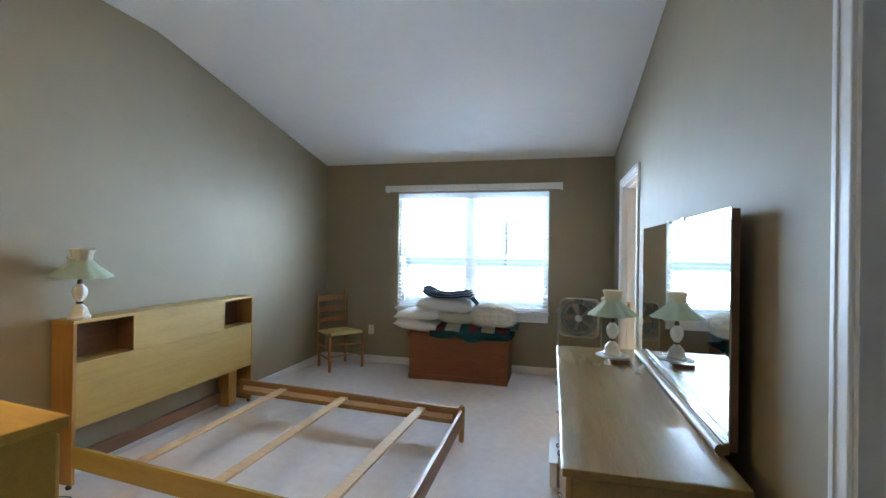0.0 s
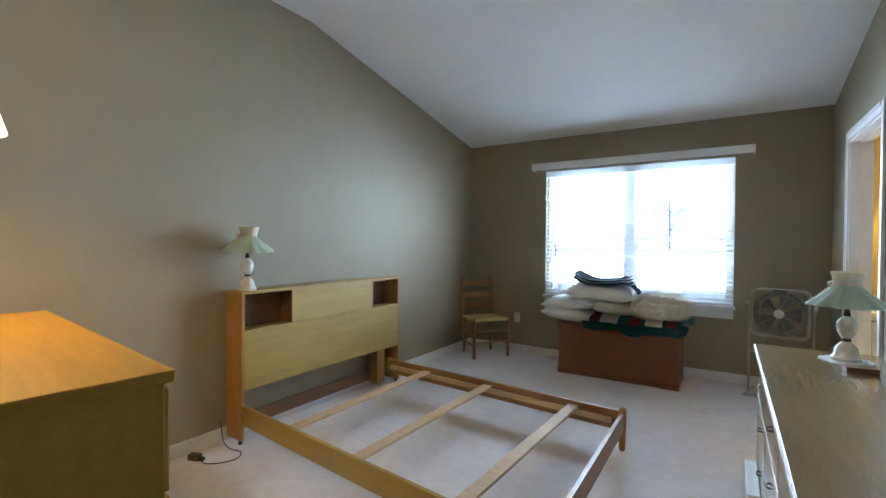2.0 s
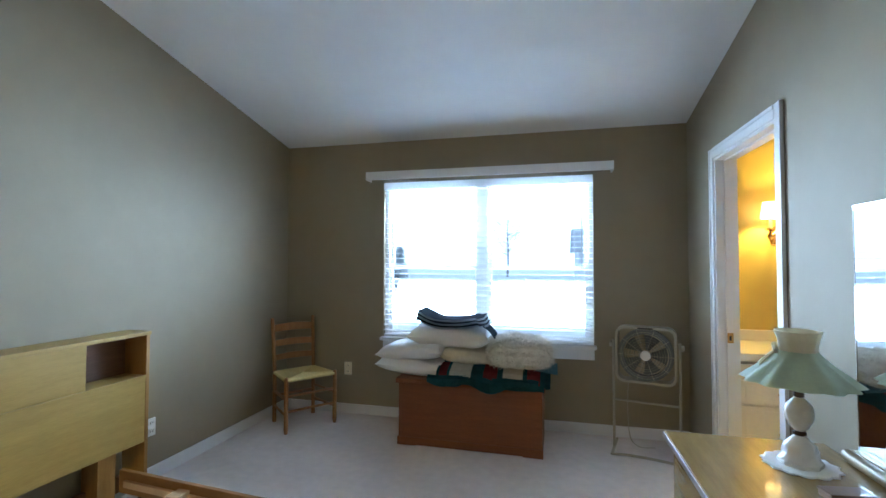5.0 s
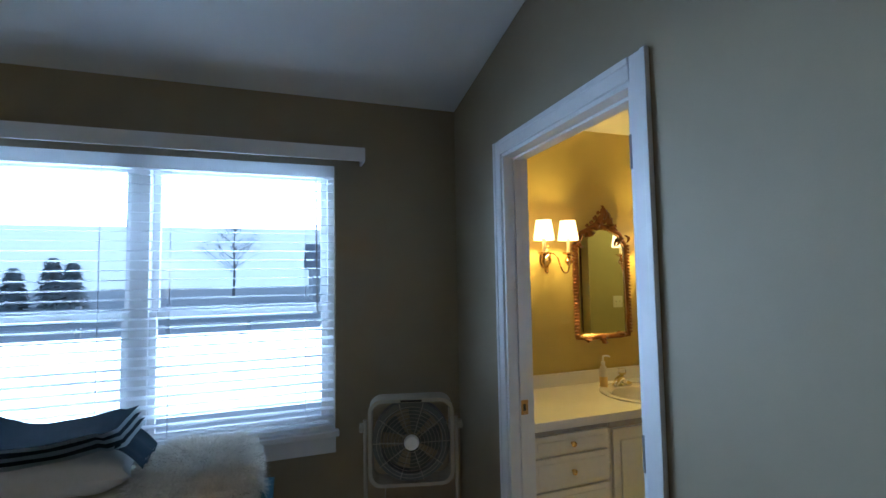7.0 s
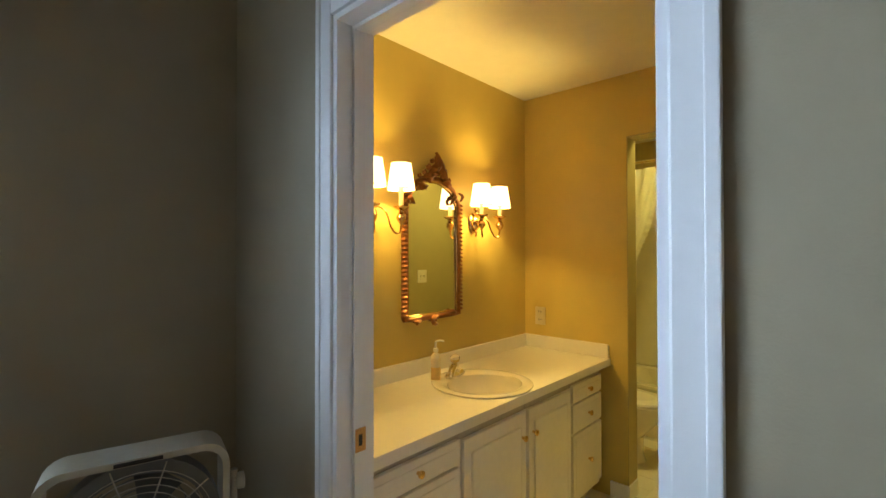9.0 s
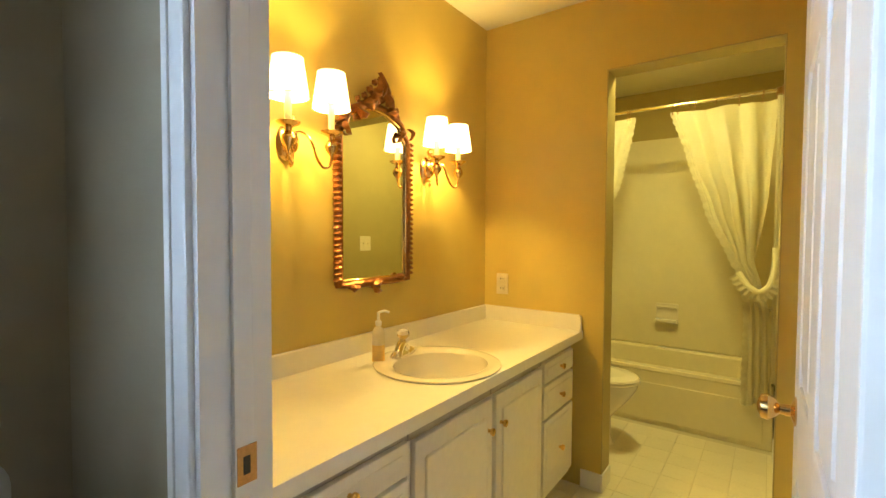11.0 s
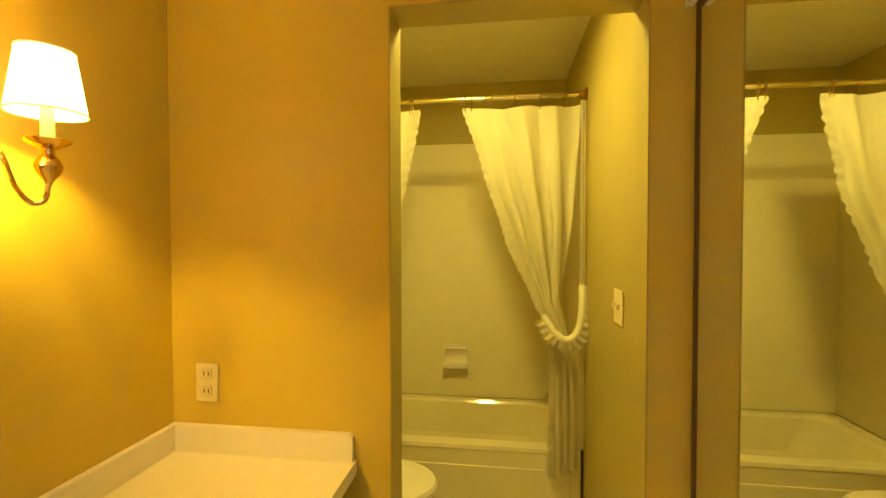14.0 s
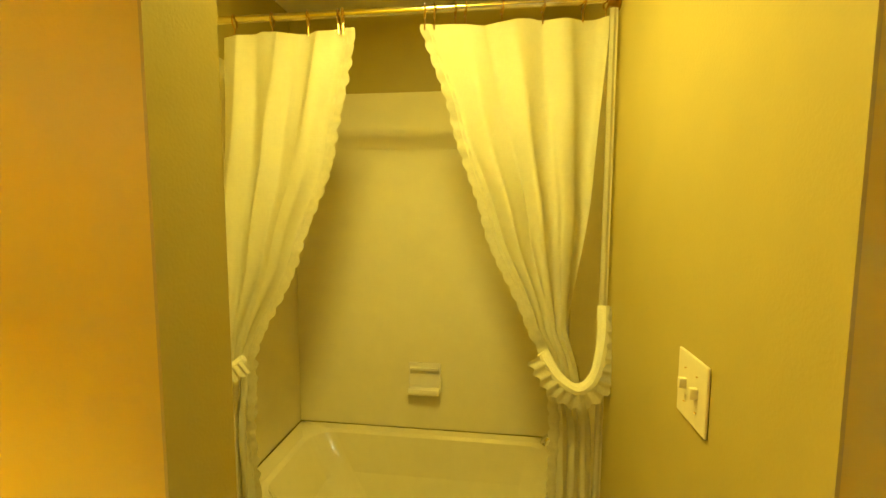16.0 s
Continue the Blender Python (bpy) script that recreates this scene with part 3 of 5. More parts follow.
# ---- dresser with mirror ----
DX0, DX1, D0, D1, DT = 0.622, 1.135, 2.28, 4.145, 0.735
dr = thing("dresser", "long amber wood dresser with glossy top and two drawer columns", "dresser")
part("body", box(DX0 + 0.03, DX1 - 0.01, D0 + 0.015, D1 - 0.015, 0.06, DT - 0.026, 0.003), M_DRESS, dr)
part("top_board", box(DX0, DX1, D0, D1, DT - 0.026, DT, 0.004), M_DRESS, dr)
part("edge_strip", box(DX0 - 0.004, DX0 + 0.003, D0 + 0.002, D1 - 0.002, DT - 0.022, DT - 0.004, 0.001), M_ALU, dr, "pale worn front edge strip")
part("plinth", box(DX0 + 0.06, DX1 - 0.03, D0 + 0.04, D1 - 0.04, 0, 0.06), M_DWOOD, dr)
for c in range(3):
    y0 = D0 + 0.03 + c * 0.588
    for r in range(3):
        z0 = 0.08 + r * 0.208
        d = part("drawer", box(DX0 + 0.012, DX0 + 0.031, y0, y0 + 0.575, z0, z0 + 0.20, 0.005), M_DRESS, dr)
        yy = y0 + 0.2875
        hm = tube(arc([(DX0 + 0.014, yy - 0.022, z0 + 0.105), (DX0 + 0.004, yy - 0.018, z0 + 0.104), (DX0 + 0.002, yy, z0 + 0.10), (DX0 + 0.004, yy + 0.018, z0 + 0.104), (DX0 + 0.014, yy + 0.022, z0 + 0.105)], 4), 0.0045, 8)
        part("handle", hm, M_BRONZE, d, "dark bronze pull")
MX, MY0, MY1, MZ0, MZ1 = 1.15, 2.52, 3.985, 0.752, 1.545
dm = thing("dresser_mirror", "frameless mirror with dark edges standing on the dresser", "mirror")
part("glass", box(MX, MX + 0.006, MY0, MY1, MZ0 + 0.02, MZ1, 0.002), M_MIRROR, dm, "clear silvered mirror glass")
part("backing_board", box(MX + 0.0065, MX + 0.03, MY0 + 0.004, MY1 - 0.004, MZ0 - 0.012, MZ1 - 0.004, 0.003), M_DWOOD, dm)
part("bevel_strip", box(MX - 0.001, MX + 0.005, MY1 + 0.0003, MY1 + 0.004, MZ0 + 0.02, MZ1, 0.001), M_CHROME, dm)
part("bottom_ledge", tube([(MX - 0.028, MY0 - 0.02, 0.755), (MX - 0.028, MY1 + 0.01, 0.755)], 0.019, 14), M_LEDGE, dm)
part("ledge_lip", box(MX - 0.02, MX + 0.002, MY0 - 0.015, MY1 + 0.005, 0.737, 0.776, 0.004), M_DRESS, dm)
for y in (2.75, 3.62):
    part("back_post", box(MX + 0.031, MX + 0.055, y - 0.03, y + 0.03, 0.02, 1.40, 0.003), M_DWOOD, dm)
for y in (3.05, 3.3):
    part("mirror_clip", box(MX - 0.008, MX + 0.004, y, y + 0.025, MZ1 - 0.012, MZ1 + 0.006, 0.002), M_CHROME, dm)
bm = lathe([(0.0, 0.0), (0.095, 0.0), (0.10, 0.002), (0.095, 0.006), (0.0, 0.006)], 40, wave=lambda a, i: 1 + 0.06 * math.cos(14 * a))
o = part("doily", bm, M_DOILY)
o.location = (0.962, 3.925, DT)
tagged(o, "small white scalloped doily under the dresser lamp", "doily")
t = thing("trinket_box", "small dark brown trinket box on the dresser", "box", (0.975, 3.72, DT), 8)
part("body", box(-0.055, 0.055, -0.025, 0.025, 0, 0.014, 0.003), M_DWOOD, t)
part("lid", box(-0.057, 0.057, -0.027, 0.027, 0.0145, 0.022, 0.002), M_DWOOD, t)
t = thing("storage_bin", "slim white plastic bin on the carpet by the dresser", "bin", (0.605, 3.80, 0))
part("body", box(-0.022, 0.022, -0.19, 0.19, 0, 0.135, 0.006), M_PLASTW, t)
part("lid", box(-0.026, 0.026, -0.195, 0.195, 0.1355, 0.15, 0.004), M_PLASTW, t)

# ---- tall chest with a lit lamp ----
t = thing("tall_chest", "amber wood chest of drawers near the entry", "chest of drawers", (-0.45, 1.645, 0), -7)
part("body", box(-1.185, -0.015, -0.50, -0.015, 0.05, 0.985, 0.003), M_TALL, t)
part("top_board", box(-1.20, 0, -0.52, 0, 0.986, 1.012, 0.004), M_TALL, t)
part("plinth", box(-1.15, -0.05, -0.47, -0.05, 0, 0.05), M_DWOOD, t)
for k in range(4):
    z0 = 0.075 + k * 0.225
    d = part("drawer", box(-1.165, -0.035, -0.014, 0.001, z0, z0 + 0.215, 0.004), M_TALL, t)
    for x in (-0.95, -0.30):
        part("handle", tube(arc([(x - 0.04, 0.0, z0 + 0.11), (x, 0.022, z0 + 0.10), (x + 0.04, 0.0, z0 + 0.11)], 4), 0.005, 8), M_ABRASS, d, "aged brass handle")
t = thing("lit_table_lamp", "lit table lamp with white drum shade on the tall chest", "lamp", (-1.29, 1.41, 1.012))
part("base", lathe([(0.075, 0), (0.08, 0.015), (0.05, 0.03), (0.03, 0.06), (0.055, 0.13), (0.07, 0.22), (0.05, 0.31), (0.02, 0.36), (0.012, 0.40), (0.012, 0.55), (0.0, 0.551)], 24), M_MILK, t)
prof = [(0.185, 0.56), (0.115, 0.80)]
bm = lathe(prof + [(r - 0.004, z) for r, z in prof[::-1]], 48)
for f in [f for f in bm.faces if len(f.verts) > 4]:
    bm.faces.remove(f)
part("shade", bm, M_T3SH, t, "white lit fabric shade")
lamp("table_lamp_bulb", "POINT", pose(-1.29, 1.41, 1.63), 10, (1.0, 0.53, 0.11), 0.04)

# ---- ladder-back chair ----
ch = thing("ladder_back_chair", "brown ladder-back wooden chair with woven rush seat", "chair", (-1.862, 5.782, 0), 54.2)
for s in (-1, 1):
    part("front_leg", lathe([(0.014, 0), (0.018, 0.03), (0.018, 0.40), (0.014, 0.44), (0.0, 0.446)], 12, at=(s * 0.21, -0.18, 0)), M_CHAIR, ch)
    bm = tube([(s * 0.175, 0.165, 0), (s * 0.175, 0.17, 0.42), (s * 0.18, 0.195, 0.70), (s * 0.185, 0.215, 0.862), (s * 0.185, 0.217, 0.875)], 0.0165, 12, taper=lambda f: 1 if f < 0.9 else 0.75)
    part("back_post", bm, M_CHAIR, ch)
    for z in (0.14, 0.26):
        part("side_rung", tube([(s * 0.21, -0.18, z), (s * 0.175, 0.165, z)], 0.010, 8), M_CHAIR, ch)
for z in (0.17, 0.29):
    part("front_rung", tube([(-0.21, -0.18, z), (0.21, -0.18, z)], 0.010, 8), M_CHAIR, ch)
part("back_rung", tube([(-0.175, 0.166, 0.22), (0.175, 0.166, 0.22)], 0.010, 8), M_CHAIR, ch)
for z, h in ((0.535, 0.045), (0.655, 0.05), (0.785, 0.06)):
    y = 0.178 + (z - 0.45) * 0.09
    out = [(-0.175 + 0.35 * k / 8, z - h / 2 + 0.006 * math.sin(math.pi * k / 8)) for k in range(9)]
    out += [(a, z + h / 2 + 0.014 * math.sin(math.pi * (a + 0.175) / 0.35)) for a, _ in out[::-1]]
    part("ladder_slat", prism(out, y - 0.006, y + 0.006), M_CHAIR, ch)
seat = bmesh.new()
for k, (a, b2) in enumerate((((-0.2, -0.17), (0.2, -0.17)), ((0.2, -0.17), (0.168, 0.155)), ((0.168, 0.155), (-0.168, 0.155)), ((-0.168, 0.155), (-0.2, -0.17)))):
    n = 9
    for j in range(n):
        f0, f1 = j / n, (j + 1) / n
        def q(p, f, c=(0, -0.005)):
            return (p[0] + (c[0] - p[0]) * f, p[1] + (c[1] - p[1]) * f)
        A, Bq, C, D = q(a, f0), q(b2, f0), q(b2, f1), q(a, f1)
        h = 0.425 - 0.008 * f0
        m0 = [(A[0], A[1], h), (Bq[0], Bq[1], h), ((Bq[0] + C[0]) / 2, (Bq[1] + C[1]) / 2, h + 0.006), ((A[0] + D[0]) / 2, (A[1] + D[1]) / 2, h + 0.006), (C[0], C[1], h - 0.001), (D[0], D[1], h - 0.001)]
        v = [seat.verts.new(p) for p in m0]
        seat.faces.new((v[0], v[1], v[2], v[3])), seat.faces.new((v[3], v[2], v[4], v[5]))
bmesh.ops.remove_doubles(seat, verts=seat.verts[:], dist=0.002)
bmesh.ops.solidify(seat, geom=seat.faces[:], thickness=0.02)
part("seat", seat, M_RUSH, ch, "woven rush seat")
for a, b2 in (((-0.21, -0.18), (0.21, -0.18)), ((0.21, -0.18), (0.175, 0.167)), ((0.175, 0.167), (-0.175, 0.167)), ((-0.175, 0.167), (-0.21, -0.18))):
    part("seat_rail", tube([(*a, 0.415), (*b2, 0.415)], 0.015, 10), M_RUSH, ch)

# ---- blanket chest and the bedding on it ----
bc = thing("blanket_chest", "reddish-brown cedar blanket chest under the window", "chest", (-0.385, 5.545, 0), -0.6)
part("body", box(-0.53, 0.53, 0, 0.46, 0.0, 0.455, 0.004), M_CHEST, bc)
part("lid", box(-0.55, 0.55, -0.02, 0.47, 0.456, 0.492, 0.008), M_CHEST, bc)
out = [(-0.535, 0.0), (-0.40, 0.0), (-0.36, 0.022), (0.36, 0.022), (0.40, 0.0), (0.535, 0.0), (0.535, 0.06), (-0.535, 0.06)]
part("base_moulding", prism(out, -0.012, 0.0), M_CHEST, bc)


def cushion(w, d, h, seed, pinch=0.18):
    """A stuffed pillow, centred, resting on z = 0."""
    bm = bmesh.new()
    n = 22
    grid = {}
    for side in (1, -1):
        for i in range(n + 1):
            for j in range(n + 1):
                u, v = 2 * i / n - 1, 2 * j / n - 1
                edge = i in (0, n) or j in (0, n)
                if side == -1 and edge:
                    grid[side, i, j] = grid[1, i, j]
                    continue
                x = u * w / 2 * (1 - pinch * 0.5 * (1 - v * v) * abs(u) ** 6)
                y = v * d / 2 * (1 - pinch * 0.5 * (1 - u * u) * abs(v) ** 6)
                fat = (max(0, 1 - u ** 4) * max(0, 1 - v ** 4)) ** 0.55
                k = noise.noise(Vector((u * 2.2 + seed, v * 2.2, side * 3.0))) * 0.22 + noise.noise(Vector((u * 6 + seed, v * 6, side))) * 0.07
                z = h / 2 + side * h / 2 * fat * (1 + k)
                if side == -1:
                    z = max(z, 0.0)
                grid[side, i, j] = bm.verts.new((x, y, z))
        for i in range(n):
            for j in range(n):
                bm.faces.new((grid[side, i, j], grid[side, i + 1, j], grid[side, i + 1, j + 1], grid[side, i, j + 1]))
    return bm


TOP = 0.492
def pillow(w, d, h, m, seed, label, material=M_WHITE):
    o = part("pillow", cushion(w, d, h, seed), material)
    o.matrix_basis = m
    return tagged(o, label, "pillow", "bedding on the chest")


pillow(0.58, 0.40, 0.135, pose(-0.845, 5.76, TOP + 0.004, 0, 5, 7), 1, "white cotton pillow at the bottom of the pile")
pillow(0.55, 0.40, 0.135, pose(-0.815, 5.735, TOP + 0.125, 3, -5, -7), 5, "white cotton pillow on another pillow")
pillow(0.50, 0.36, 0.13, pose(-0.40, 5.79, TOP + 0.10, 0, 4, 4), 9, "cream cotton pillow beside the pile", M_CREAMP)
pillow(0.64, 0.40, 0.16, pose(-0.56, 5.77, TOP + 0.225, 2, 2, 4), 13, "white cotton pillow under the striped blanket")

# folded quilt
def drape(x0, x1, y0, y1, zf, nx, ny, thick):
    bm = bmesh.new()
    g = [[bm.verts.new((x0 + (x1 - x0) * i / nx, y0 + (y1 - y0) * j / ny, zf(i / nx, j / ny))) for j in range(ny + 1)] for i in range(nx + 1)]
    for i in range(nx):
        for j in range(ny):
            bm.faces.new((g[i][j], g[i + 1][j], g[i + 1][j + 1], g[i][j + 1]))
    bmesh.ops.solidify(bm, geom=bm.faces[:], thickness=thick)
    return bm


q = thing("folded_quilt", "teal patchwork quilt folded on the chest, one corner hanging", "quilt", group="bedding on the chest")
def qz(lay):
    def f(u, v):
        n = noise.noise(Vector((u * 5, v * 3, lay))) * 0.014
        edge = -0.05 * max(0, (0.12 - v) / 0.12) ** 2 * (1.2 + math.sin(u * 9 + lay)) - 0.04 * max(0, (u - 0.9) / 0.1) ** 2
        return TOP + 0.012 + lay * (0.03 + 0.06 * min(1, max(0, v) / 0.4) ** 0.6) + n + max(edge, -0.07) * (1 if lay else 0.25)
    return f
part("under_layer", drape(-0.66, 0.20, 5.515, 5.93, qz(0), 30, 16, 0.024), M_TEAL, q)
part("upper_layer", drape(-0.62, 0.16, 5.50, 5.90, qz(1), 30, 16, 0.024), M_TEAL, q)
fl = bmesh.new()
g = [[fl.verts.new((-0.68 + 0.80 * i / 24, 5.522 - 0.03 * min(1, j / 3) - 0.006 * math.sin(i * 0.9), TOP + 0.045 - (0.085 + 0.03 * math.sin(i * 0.55)) * max(0.1, 1 - abs(i / 24 - 0.5) * 0.9) * j / 10)) for j in range(11)] for i in range(25)]
for i in range(24):
    for j in range(10):
        fl.faces.new((g[i][j], g[i + 1][j], g[i + 1][j + 1], g[i][j + 1]))
bmesh.ops.solidify(fl, geom=fl.faces[:], thickness=0.012)
part("hanging_flap", fl, M_TEAL, q)
for x, y, w, m_ in ((-0.52, 5.60, 0.16, M_CREAMP), (-0.27, 5.60, 0.10, M_RED), (-0.13, 5.60, 0.14, M_CREAMP), (0.04, 5.60, 0.09, M_RED), (-0.60, 5.585, 0.06, M_RED)):
    f = qz(1)
    part("patch", drape(x, x + w, y - 0.09, y + 0.10, lambda u, v, x=x, w=w, y=y: f((x + w * u + 0.62) / 0.78, (y - 0.09 + 0.19 * v - 5.50) / 0.40) + 0.006, 6, 6, 0.004), m_, q, "sewn quilt patch")
part("side_corner", drape(0.10, 0.25, 5.56, 5.90, lambda u, v: TOP + 0.105 + 0.035 * u * math.sin(v * 3) - 0.02 * u, 8, 12, 0.02), mat("quilt_pale_blue", (0.10, 0.24, 0.30), 0.9, scale=20, var=0.2, bump=0.4, bscale=120), q)

bm = cushion(0.46, 0.38, 0.22, 21, 0.05)
for v in bm.verts:
    n_ = noise.noise(v.co * 38) * 0.013 + noise.noise(v.co * 90) * 0.008
    v.co += Vector((n_, n_ * 0.7, n_))
rs = random.Random(4)
tri = []
for f in list(bm.faces):
    c, nn = f.calc_center_median(), f.normal
    if c.z < 0.03:
        continue
    for _ in range(16):
        b0 = c + Vector((rs.uniform(-1, 1), rs.uniform(-1, 1), rs.uniform(-1, 1))) * 0.012
        tip = b0 + (Vector((c.x * 1.2, c.y * 1.2 - 0.06, (c.z - 0.12) * 0.9)).normalized() * 1.4 + Vector((rs.uniform(-1, 1), rs.uniform(-1, 1), rs.uniform(-1, 0.6)))).normalized() * rs.uniform(0.022, 0.05)
        side = Vector((rs.uniform(-1, 1), rs.uniform(-1, 1), rs.uniform(-1, 1))) * 0.0016
        tri.append((b0 - side, b0 + side, tip))
for a, b2, c in tri:
    bm.faces.new([bm.verts.new(p) for p in (a, b2, c)])
o = part("fleece_throw", bm, M_FUR, smooth=False)
o.matrix_basis = pose(-0.03, 5.75, TOP + 0.085, 0, 0, 6)
tagged(o, "bundled shaggy white fleece throw on the quilt", "throw", "bedding on the chest")

sb = thing("striped_blanket", "folded dark and white striped blanket on the pillows", "blanket", (-0.53, 5.74, 0.865), 3, "bedding on the chest")
for k, m_ in enumerate((M_BLANKW, M_NAVY, M_BLANKW, M_NAVY, M_BLANKW, M_NAVY)):
    def bz(u, v, k=k):
        return 0.013 * k + 0.10 * abs(2 * u - 0.85) ** 2.2 * (1 if u < 0.43 else 0.30) * (1 - 0.0 * k) - 0.012 * (u > 0.9) + 0.006 * noise.noise(Vector((u * 4, v * 4, k)))
    part("folded_layer", drape(-0.27 + 0.004 * k, 0.28 - 0.006 * k, -0.17, 0.15, bz, 22, 8, 0.0115), m_, sb)
part("hanging_edge", drape(0.24, 0.33, -0.16, 0.10, lambda u, v: 0.02 - 0.085 * u ** 1.5 + 0.008 * math.sin(v * 14), 8, 12, 0.01), M_NAVY, sb)

# ---- fan on a stand ----
fan = thing("floor_fan", "putty-coloured box fan on a tubular floor stand", "fan", (0.865, 5.80, 0), -14)
Wf, Zc = 0.20, 0.705
def rsq(h, r, n=6):
    pts = []
    for cx, cz, a0 in ((h - r, h - r, 0), (-(h - r), h - r, 90), (-(h - r), -(h - r), 180), (h - r, -(h - r), 270)):
        for k in range(n + 1):
            a = radians(a0 + 90 * k / n)
            pts.append((cx + r * math.cos(a), cz + r * math.sin(a)))
    return pts
bm = bmesh.new()
o_, i_ = rsq(Wf, 0.06), rsq(Wf - 0.016, 0.05)
rings = [[bm.verts.new((a, y, Zc + b2)) for a, b2 in p] for p, y in ((o_, -0.055), (o_, 0.055), (i_, 0.055), (i_, -0.055))]
for a, b2 in zip(rings, rings[1:] + rings[:1]):
    for k in range(len(a)):
        j = (k + 1) % len(a)
        bm.faces.new((a[k], a[j], b2[j], b2[k]))
part("housing", bm, M_FAN, fan)
gr = bmesh.new()
for y in (-0.05,):
    for r in (0.045, 0.062, 0.079, 0.096, 0.113, 0.130, 0.147, 0.163):
        tube([(r * math.cos(a), y - 0.006 * math.cos(r * 8), Zc + r * math.sin(a)) for a in [2 * math.pi * k / 40 for k in range(40)]], 0.0012, 5, gr, closed=True)
    for k in range(10):
        a = 2 * math.pi * k / 10
        tube([(0.04 * math.cos(a), y - 0.008, Zc + 0.04 * math.sin(a)), (0.185 * math.cos(a), y, Zc + 0.185 * math.sin(a))], 0.002, 5, gr)
part("front_grille", gr, M_FAN, fan)
gr = bmesh.new()
for r in (0.05, 0.08, 0.11, 0.14, 0.165):
    tube([(r * math.cos(a), 0.05, Zc + r * math.sin(a)) for a in [2 * math.pi * k / 32 for k in range(32)]], 0.0016, 5, gr, closed=True)
part("rear_grille", gr, M_FAND, fan)
ringb = bmesh.new()
prev = None
first = None
for k in range(48):
    a = 2 * math.pi * k / 48
    cs = [ringb.verts.new((r * math.cos(a), y, Zc + r * math.sin(a))) for r, y in ((0.150, -0.03), (0.150, 0.03), (0.184, 0.03), (0.184, -0.03))]
    if prev:
        for i in range(4):
            ringb.faces.new((prev[i], prev[(i + 1) % 4], cs[(i + 1) % 4], cs[i]))
    prev, first = cs, first or cs
for i in range(4):
    ringb.faces.new((prev[i], prev[(i + 1) % 4], first[(i + 1) % 4], first[i]))
part("shroud", ringb, M_FAND, fan)
o = part("hub", lathe([(0.0, 0.0), (0.034, 0.0), (0.036, 0.01), (0.030, 0.024), (0.0, 0.026)], 20), M_PLASTW, fan, "white centre cap")
o.matrix_basis = pose(0, -0.045, Zc, 90)
for k in range(5):
    a0 = 2 * math.pi * k / 5
    bl = bmesh.new()
    g = [[bl.verts.new((r * math.cos(a0 + s * (0.30 + 0.8 * r)), 0.022 * s - 0.005, Zc + r * math.sin(a0 + s * (0.30 + 0.8 * r)))) for s in (-1, -0.33, 0.33, 1)] for r in (0.03, 0.07, 0.11, 0.143)]
    for i in range(3):
        for j in range(3):
            bl.faces.new((g[i][j], g[i + 1][j], g[i + 1][j + 1], g[i][j + 1]))
    bmesh.ops.solidify(bl, geom=bl.faces[:], thickness=0.003)
    part("blade", bl, M_FAND, fan)
for s in (-1, 1):
    x = s * (Wf + 0.018)
    part("post", tube(arc([(x, 0.0, 0.80), (x, 0.0, 0.4), (x, 0.0, 0.04), (x, -0.02, 0.014), (x, -0.14, 0.012)], 5), 0.0095, 10), M_FAN, fan)
    part("rear_foot", tube(arc([(x, 0.0, 0.03), (x, 0.03, 0.013), (x, 0.17, 0.012)], 5), 0.0095, 10), M_FAN, fan)
    k_ = part("tilt_knob", lathe([(0.0, 0.0), (0.018, 0.0), (0.022, 0.006), (0.022, 0.02), (0.0, 0.024)], 14), M_FAN, fan)
    k_.matrix_basis = pose(x + s * 0.006, 0, Zc + 0.06, 0, s * 90)
part("cross_bar", tube([(-Wf - 0.018, 0, 0.36), (Wf + 0.018, 0, 0.36)], 0.008, 10), M_FAN, fan)
part("base_bar", tube(arc([(-Wf - 0.018, -0.14, 0.012), (-0.1, -0.11, 0.012), (0.1, -0.11, 0.012), (Wf + 0.018, -0.14, 0.012)], 5), 0.0095, 10), M_FAN, fan)
part("handle_slot", box(-0.05, 0.05, -0.058, -0.0545, Zc + Wf - 0.014, Zc + Wf - 0.004, 0.002), M_BLACK, fan)
part("power_cord", tube(arc([(-0.10, 0.06, Zc - 0.1), (-0.13, 0.08, 0.4), (-0.12, 0.07, 0.1), (-0.06, 0.10, 0.006), (0.05, 0.13, 0.006)], 6), 0.003, 6), M_FAN, fan)

# ---- small things by the bed ----
t = thing("power_adapter", "small brown plug and cord on the carpet by the bed", "plug", (-2.11, 2.60, 0), 20)
part("body", box(-0.035, 0.035, -0.02, 0.02, 0.0, 0.035, 0.006), M_ADAPT, t)
part("cord", tube(arc([(0.03, 0, 0.01), (0.09, -0.03, 0.004), (0.17, -0.01, 0.004), (0.23, 0.06, 0.004), (0.20, 0.14, 0.004), (0.11, 0.16, 0.004), (0.03, 0.20, 0.03), (-0.02, 0.24, 0.12)], 6), 0.003, 6), M_BLACK, t)
part("clip", box(0.035, 0.06, -0.012, 0.012, 0.0, 0.02, 0.003), M_BLACK, t)


